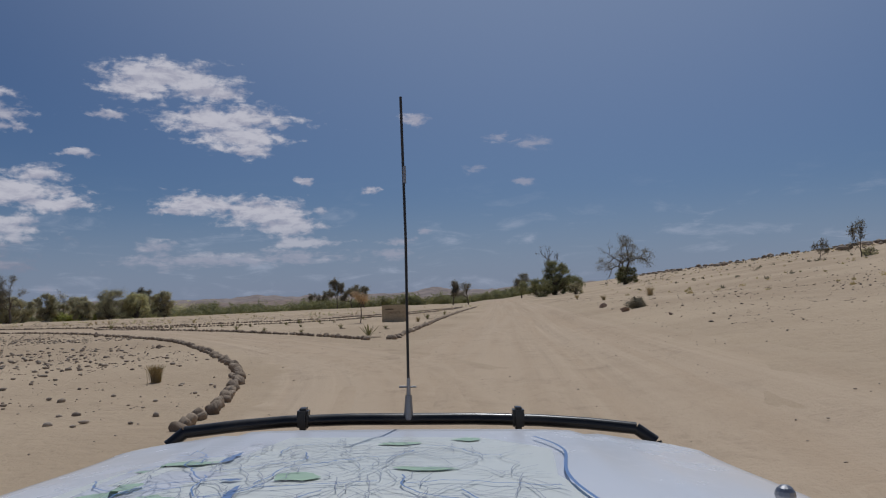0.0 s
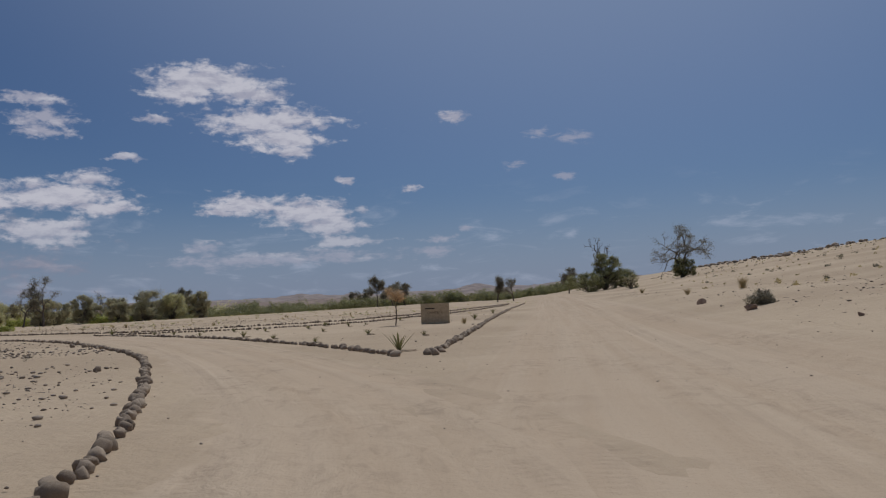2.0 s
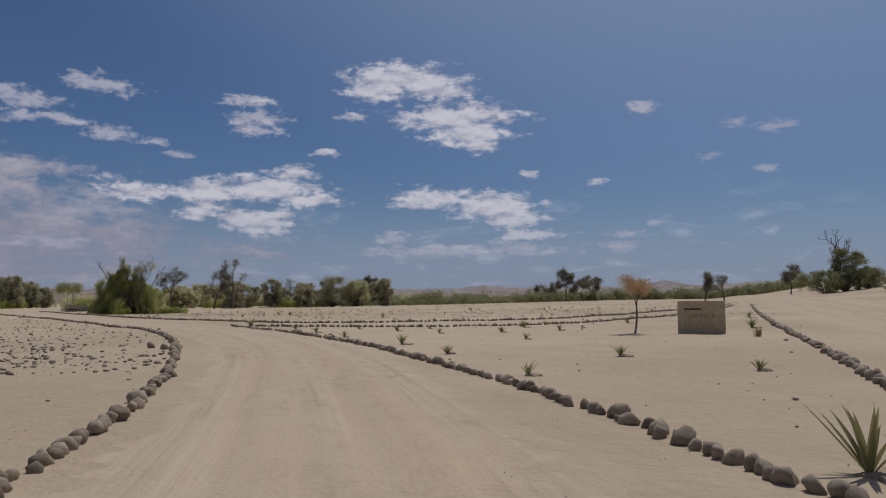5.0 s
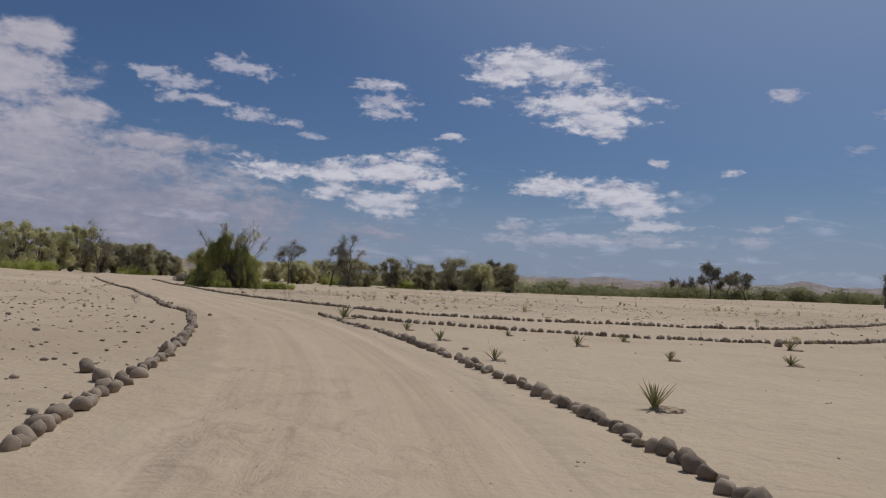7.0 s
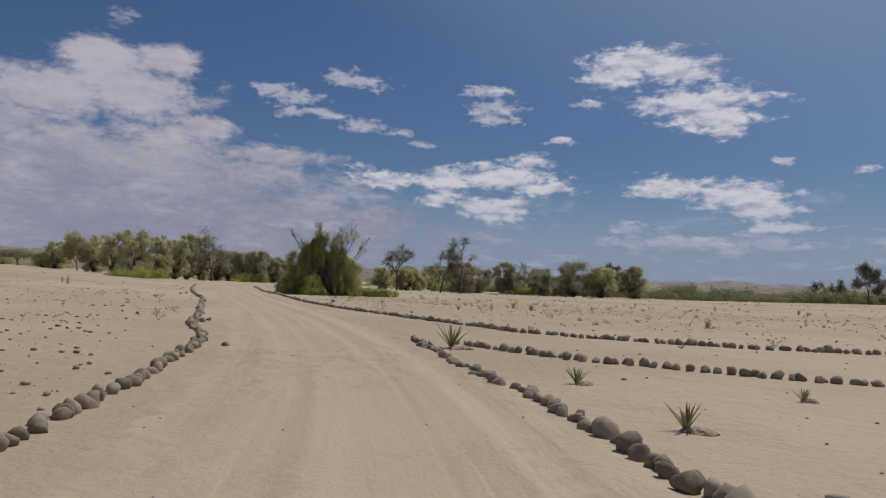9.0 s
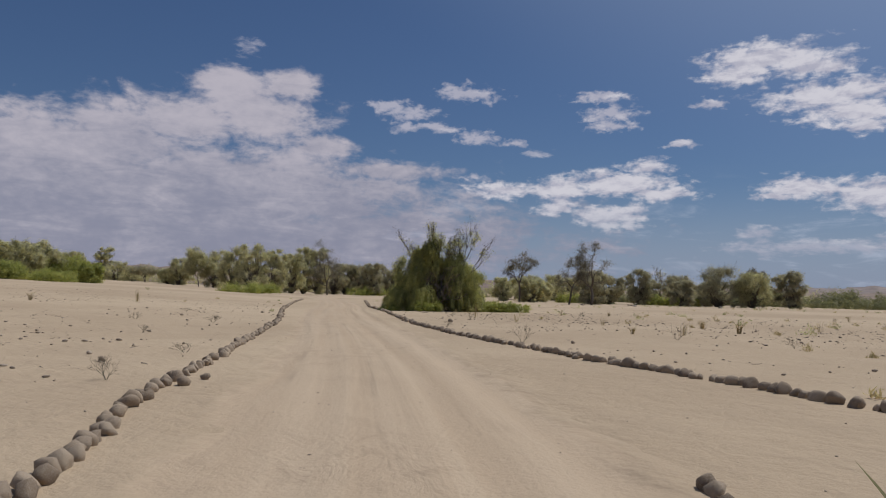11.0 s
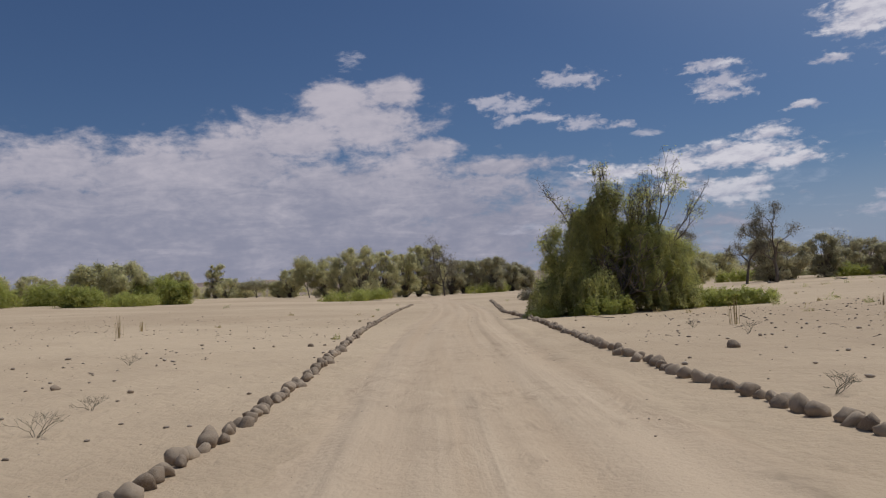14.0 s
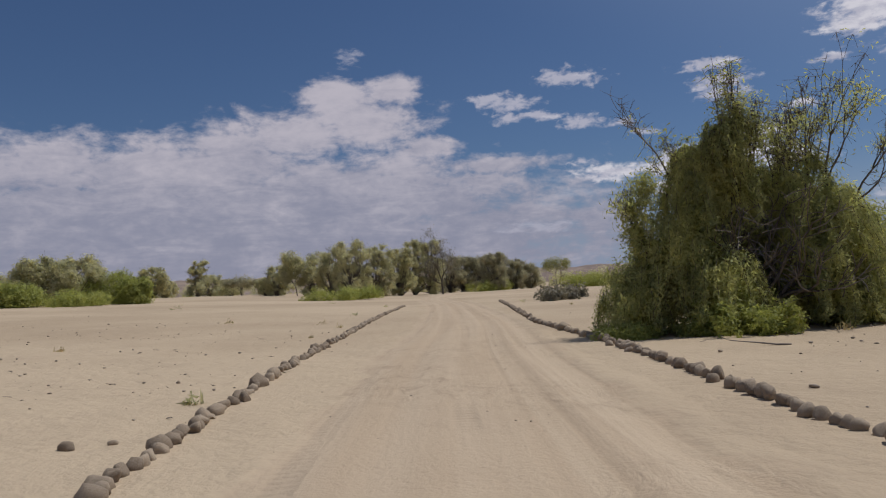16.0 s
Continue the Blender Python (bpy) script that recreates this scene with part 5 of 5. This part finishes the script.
def sticks(name, label, n, box):
    """Short dry sticks strewn flat on the sand, as one object."""
    rs = np.random.RandomState(31)
    segs = []
    while len(segs) < n:
        x, y = rs.uniform(box[0], box[1]), rs.uniform(box[2], box[3])
        if off_road(x, y)[0] < 0.8 or in_triangle(x, y) or noise.noise(Vector((x * 0.12, y * 0.12, 4.0))) < rs.uniform(-0.4, 0.3):
            continue
        a, long, z = rs.uniform(0, 6.28), rs.uniform(0.08, 0.28), ground_z(x, y) + 0.012
        p = np.array([x, y, z])
        for _ in range(rs.randint(2, 5)):
            q = p + np.array([math.cos(a), math.sin(a), rs.uniform(-0.05, 0.25)]) * long * 0.4
            q[2] = max(q[2], z)
            segs.append((p, q, 0.006, 0.004))
            p, a = (q if rs.rand() < 0.6 else p), a + rs.normal(0, 0.7)
    return tagged(new(name, mesh_of(name, *tubes(segs, 4), DEADWOOD, True)), label, "dry sticks", kind="stuff")


sticks("dry_sticks", "short dry sticks strewn over the stony sand", 900, (-75, -12, 16, 56))
sticks("dry_sticks", "short dry sticks strewn over the sandy field", 900, (-100, -30, 66, 110))
sticks("dry_sticks", "short dry sticks strewn over the sandy slope", 300, (3, 16, 12, 60))


def dry_tree(x, y):
    rs = np.random.RandomState(21)
    wood, tips = branching(rs, 2.35, 1.25, 0.9, 4, (2, 3), 40, 0.05, 0.1, 0.12, 1, 1.7)
    return plant("sapling", "small young tree with rusty dry leaves beside the sign", "tree", x, y, wood, leaves(clumps(rs, tips, 4500, 0.17, 0.7), 0.03, rs), BARK, LEAF_RUST)


dry_tree(-17.6, 55.6)


# ---- sign ----
def sign(x, y, w, h, turn):
    ob = thing("camp_sign", "solid weathered tan signboard block standing on sand", "sign", (x, y, ground_z(x, y) - 0.03), turn=turn)
    bm = bmesh.new()
    bmesh.ops.create_cube(bm, size=1, matrix=Matrix.Translation((0, 0, h / 2)) @ Matrix.Diagonal((w, 0.34, h, 1)))
    bmesh.ops.bevel(bm, geom=bm.edges[:], offset=0.02, segments=2, affect="EDGES")
    part("slab", bm, grained("brown_sign_plaster", (0.43, 0.345, 0.225), (0.55, 0.45, 0.30), 0.9, (2, 2, 2), 0.4), ob)
    bm = bmesh.new()
    bmesh.ops.create_cube(bm, size=1, matrix=Matrix.Translation((-0.18 * w, -0.178, h * 0.76)) @ Matrix.Diagonal((w * 0.36, 0.012, 0.07, 1)))
    dark = grained("dark_sign_letters", (0.05, 0.04, 0.035), (0.09, 0.07, 0.06), 0.8, (5, 5, 5), 0.2)
    part("emblem", bm, dark, ob, "dark long emblem")
    curve = bpy.data.curves.new("lettering", "FONT")
    curve.body, curve.size, curve.extrude, curve.align_x = "CAMPSITE", 0.23, 0.006, "CENTER"
    holder = new("lettering_source", curve)
    bpy.context.view_layer.update()
    me = bpy.data.meshes.new_from_object(holder.evaluated_get(bpy.context.evaluated_depsgraph_get()))
    bpy.data.objects.remove(holder)
    me.materials.append(grained("faded_brown_letters", (0.20, 0.155, 0.10), (0.30, 0.235, 0.155), 0.9, (5, 5, 5), 0.2))
    letters = part("lettering", me, None, ob, "faded brown raised capital letters")
    letters.matrix_basis = pose(0, -0.172, h * 0.5, 90, 0, 0)
    return ob


sign(-14.9, 55.8, 1.85, 1.36, 9)


# ---- the car's front, standing at the start ----
def tube_along(points, r, sides=12):
    return tubes([(np.array(a), np.array(b), r, r) for a, b in zip(points, points[1:])], sides)


def box(bm, x0, x1, y0, y1, z0, z1):
    bmesh.ops.create_cube(bm, size=1, matrix=Matrix.Translation(((x0 + x1) / 2, (y0 + y1) / 2, (z0 + z1) / 2)) @ Matrix.Diagonal((x1 - x0, y1 - y0, z1 - z0, 1)))


def bonnet_z(x, y):
    return 1.155 - 0.045 * ramp(y, 1.3, 2.3) - 0.055 * (np.abs(x) / 0.86) ** 4 + 0.012 * (np.abs(x) < 0.5)


def vehicle():
    car = thing("off_road_vehicle", "front of a white dusty off-road car, map printed on its bonnet", "car", (0.0, 0.0, 0.0), turn=11.0)
    car.matrix_basis = Matrix.Translation((0, 0, 0.012)) @ pose(0, 0, 0, 0, 1.6, 11.1) @ Matrix.Translation((-0.130, 0, 0.182)) @ Matrix.Scale(0.88, 4)
    white = paint("white_car_paint", (0.72, 0.72, 0.74), 0.22, 0.5, 0.0, 0.10)
    black = paint("black_powder_coat", (0.012, 0.012, 0.013), 0.3, 0.5)
    rubber = paint("dusty_tyre_rubber", (0.02, 0.02, 0.02), 0.85, 0.2, 0.0, 0.5)
    steel = paint("grey_steel", (0.35, 0.35, 0.36), 0.35, 0.5, 0.9, 0.1)
    cx, cy = np.linspace(-0.86, 0.86, 41), np.linspace(0.75, 2.22, 36)
    gx, gy = np.meshgrid(cx, cy)
    gz = bonnet_z(gx, gy) + 0.006 * np.sin(np.clip((np.abs(gx) - 0.5) / 0.12, 0, 1) * math.pi)
    ids = np.arange(gx.size).reshape(gx.shape)
    faces = np.stack([ids[:-1, :-1], ids[:-1, 1:], ids[1:, 1:], ids[1:, :-1]], -1).reshape(-1, 4)
    bonnet = part("bonnet", mesh_of("bonnet", np.stack([gx.ravel(), gy.ravel(), gz.ravel()], 1), faces, white, True), parent=car)
    thick = bonnet.modifiers.new("thickness", "SOLIDIFY")
    thick.thickness, thick.offset = 0.02, -1.0
    # the printed map: land, parks, lakes, rivers and roads
    land_print, green, blue, line = (paint("map_" + n, c, 0.3, 0.5, 0.0, 0.06) for n, c in (
        ("paper", (0.71, 0.72, 0.66)), ("green", (0.42, 0.56, 0.38)), ("blue", (0.14, 0.24, 0.46)), ("ink", (0.33, 0.34, 0.38))))

    def sheet(name, outline, lift, mat, label):
        bm = bmesh.new()
        vs = [bm.verts.new((x, y, 0)) for x, y in outline]
        bm.faces.new(vs)
        bmesh.ops.triangulate(bm, faces=bm.faces[:])
        bmesh.ops.subdivide_edges(bm, edges=bm.edges[:], cuts=3, use_grid_fill=True)
        for v in bm.verts:
            v.co.z = float(bonnet_z(v.co.x, v.co.y)) + lift
        return part(name, bm, mat, bonnet, label)

    def blob(x, y, rx, ry, seed):
        return [(x + rx * (1 + 0.9 * noise.noise(Vector((1.6 * math.cos(a), 1.6 * math.sin(a), seed + 0.4)))) * math.cos(a), y + ry * (1 + 0.9 * noise.noise(Vector((1.6 * math.sin(a), 1.6 * math.cos(a), seed + 3.4)))) * math.sin(a))
                for a in np.linspace(0, 2 * math.pi, 22)[:-1]]

    def stroke(points, w, lift):
        v, f = [], []
        for i, p in enumerate(points):
            a, b = points[max(i - 1, 0)], points[min(i + 1, len(points) - 1)]
            d = Vector((b[0] - a[0], b[1] - a[1])).normalized()
            for s in (-1, 1):
                x, y = p[0] - s * d.y * w, p[1] + s * d.x * w
                v.append((x, y, float(bonnet_z(x, y)) + lift))
            if i:
                f.append((2 * i - 2, 2 * i - 1, 2 * i + 1, 2 * i))
        return v, f

    sheet("map_print", [(-0.66, 0.80), (0.34, 0.80), (0.40, 1.1), (0.32, 1.45), (0.36, 1.8), (0.20, 2.02), (-0.32, 2.04), (-0.36, 1.72), (-0.60, 1.62), (-0.66, 1.2)], 0.004, land_print, "pale printed map sheet")
    for i, (x, y, rx, ry) in enumerate(((-0.50, 1.36, 0.055, 0.035), (-0.40, 1.26, 0.045, 0.03), (-0.46, 1.6, 0.07, 0.03), (-0.02, 1.88, 0.06, 0.03), (0.05, 1.5, 0.06, 0.02), (-0.18, 1.42, 0.05, 0.04), (0.16, 1.96, 0.04, 0.03))):
        sheet("park_print", blob(x, y, rx, ry, i), 0.007, green, "printed green area")
    for i, (x, y, rx, ry) in enumerate(((-0.37, 1.66, 0.011, 0.07), (-0.27, 1.2, 0.012, 0.11), (-0.60, 1.12, 0.03, 0.012), (-0.3, 1.4, 0.018, 0.01))):
        sheet("lake_print", blob(x, y, rx, ry, 20 + i), 0.008, blue, "printed blue water")
    rs = np.random.RandomState(9)
    for name, mat, n, w in (("river_print", blue, 26, 0.0016), ("road_print", line, 170, 0.0009)):
        vs, fs = [], []
        for k in range(n):
            x, y, a = rs.uniform(-0.5, 0.28), rs.uniform(0.85, 1.9), rs.uniform(0, 6.28)
            pts = []
            for i in range(14):
                pts.append((x, y))
                a += rs.normal(0, 0.35)
                x, y = x + 0.025 * math.cos(a), y + 0.025 * math.sin(a)
                if not (-0.6 < x < 0.32 and 0.82 < y < 1.98):
                    break
            if len(pts) > 2:
                v, f = stroke(pts, w, 0.010)
                fs += [tuple(q + len(vs) for q in t) for t in f]
                vs += v
        part(name, mesh_of(name, vs, fs, mat), parent=bonnet, label="thin printed lines")
    coast = [(0.34 + 0.03 * math.sin(9 * t) + 0.05 * t, 2.0 - 1.2 * t) for t in np.linspace(0, 1, 30)]
    part("coast_print", mesh_of("coast_print", *stroke(coast, 0.0035, 0.011), blue), parent=bonnet, label="printed blue coastline")
    for s in (-1, 1):
        bm = bmesh.new()
        box(bm, s * 0.875 - 0.012, s * 0.875 + 0.012, 0.75, 2.2, 0.52, 1.015)
        part("wing", bm, white, car)
        bm = bmesh.new()
        box(bm, min(s * 0.885, s * 0.97), max(s * 0.885, s * 1.0), 0.95, 1.9, 0.90, 1.0)
        bmesh.ops.bevel(bm, geom=bm.edges[:], offset=0.025, segments=3, affect="EDGES")
        part("wheel_arch_flare", bm, black, car, "black plastic wheel arch flare")
        bm = bmesh.new()
        bmesh.ops.create_cone(bm, cap_ends=True, segments=40, radius1=0.38, radius2=0.38, depth=0.26, matrix=pose(s * 0.79, 1.45, 0.17, 0, 90, 0))
        bmesh.ops.bevel(bm, geom=[e for e in bm.edges if e.calc_face_angle(0) > 1], offset=0.05, segments=3, affect="EDGES")
        wheel = part("wheel", bm, rubber, car, "dusty black off-road tyre")
        bm = bmesh.new()
        bmesh.ops.create_cone(bm, cap_ends=True, segments=32, radius1=0.21, radius2=0.19, depth=0.27, matrix=pose(s * 0.79, 1.45, 0.17, 0, 90, 0))
        part("rim", bm, steel, wheel, "grey steel rim")
        bm = bmesh.new()
        box(bm, s * 0.62 - 0.14, s * 0.62 + 0.14, 2.17, 2.24, 0.82, 1.02)
        bmesh.ops.bevel(bm, geom=bm.edges[:], offset=0.02, segments=2, affect="EDGES")
        part("headlight", bm, paint("headlight_glass", (0.5, 0.5, 0.52), 0.1, 0.6), car, "clear headlight")
    bm = bmesh.new()
    box(bm, -0.47, 0.47, 2.17, 2.22, 0.80, 1.04)
    part("grille", bm, black, car)
    bm = bmesh.new()
    box(bm, -0.85, 0.85, 2.2, 2.42, 0.34, 0.72)
    bmesh.ops.bevel(bm, geom=bm.edges[:], offset=0.04, segments=3, affect="EDGES")
    part("bumper", bm, black, car)
    bar = [(-0.77, 2.26, 0.62), (-0.77, 2.29, 0.98), (-0.755, 2.31, 1.06), (-0.71, 2.33, 1.098), (-0.55, 2.35, 1.114), (-0.40, 2.36, 1.125), (-0.2, 2.365, 1.13), (0.2, 2.365, 1.13),
           (0.40, 2.36, 1.125), (0.55, 2.35, 1.116), (0.70, 2.33, 1.103), (0.755, 2.31, 1.065), (0.775, 2.29, 0.99), (0.78, 2.26, 0.62)]
    hoop = part("bull_bar", mesh_of("bull_bar", *tube_along(bar, 0.019), black, True), parent=car, label="black steel bull bar hoop")
    for x in (-0.345, 0.335):
        bm = bmesh.new()
        box(bm, x - 0.018, x + 0.018, 2.335, 2.385, 1.10, 1.168)
        bmesh.ops.bevel(bm, geom=bm.edges[:], offset=0.008, segments=2, affect="EDGES")
        part("clamp", bm, black, hoop)
    ax = -0.012
    aerial = part("aerial", mesh_of("aerial", *tube_along([(ax, 2.36, 1.20), (ax - 0.008, 2.36, 1.7), (ax - 0.024, 2.36, 2.17)], 0.0045, 8), black, True), parent=car, label="thin black whip aerial")
    part("aerial_base", mesh_of("aerial_base", *tubes([(np.array((ax, 2.36, 1.13)), np.array((ax, 2.36, 1.205)), 0.016, 0.011), (np.array((ax, 2.36, 1.205)), np.array((ax, 2.36, 1.26)), 0.007, 0.006)], 10), steel, True), parent=aerial)
    part("aerial_joint", mesh_of("aerial_joint", *tubes([(np.array((ax - 0.012, 2.36, 1.885)), np.array((ax - 0.013, 2.36, 1.94)), 0.006, 0.006)], 8), steel, True), parent=aerial, label="pale metal joint")
    part("aerial_clip", mesh_of("aerial_clip", *tubes([(np.array((ax - 0.03, 2.36, 1.232)), np.array((ax + 0.025, 2.36, 1.232)), 0.004, 0.003)], 6), steel, True), parent=aerial)
    bm = bmesh.new()
    bmesh.ops.create_uvsphere(bm, u_segments=12, v_segments=8, radius=0.02, matrix=Matrix.Translation((-0.50, 1.18, 1.165)) @ Matrix.Diagonal((1.1, 0.8, 0.7, 1)))
    part("washer_jet", bm, black, car)
    bm = bmesh.new()
    bmesh.ops.create_uvsphere(bm, u_segments=12, v_segments=8, radius=0.018, matrix=Matrix.Translation((0.70, 1.32, 1.16)))
    part("bonnet_pin", bm, steel, car)
    bm = bmesh.new()
    box(bm, -0.84, 0.84, 0.62, 0.76, 1.02, 1.12)
    part("cowl", bm, black, car)
    return car


vehicle()
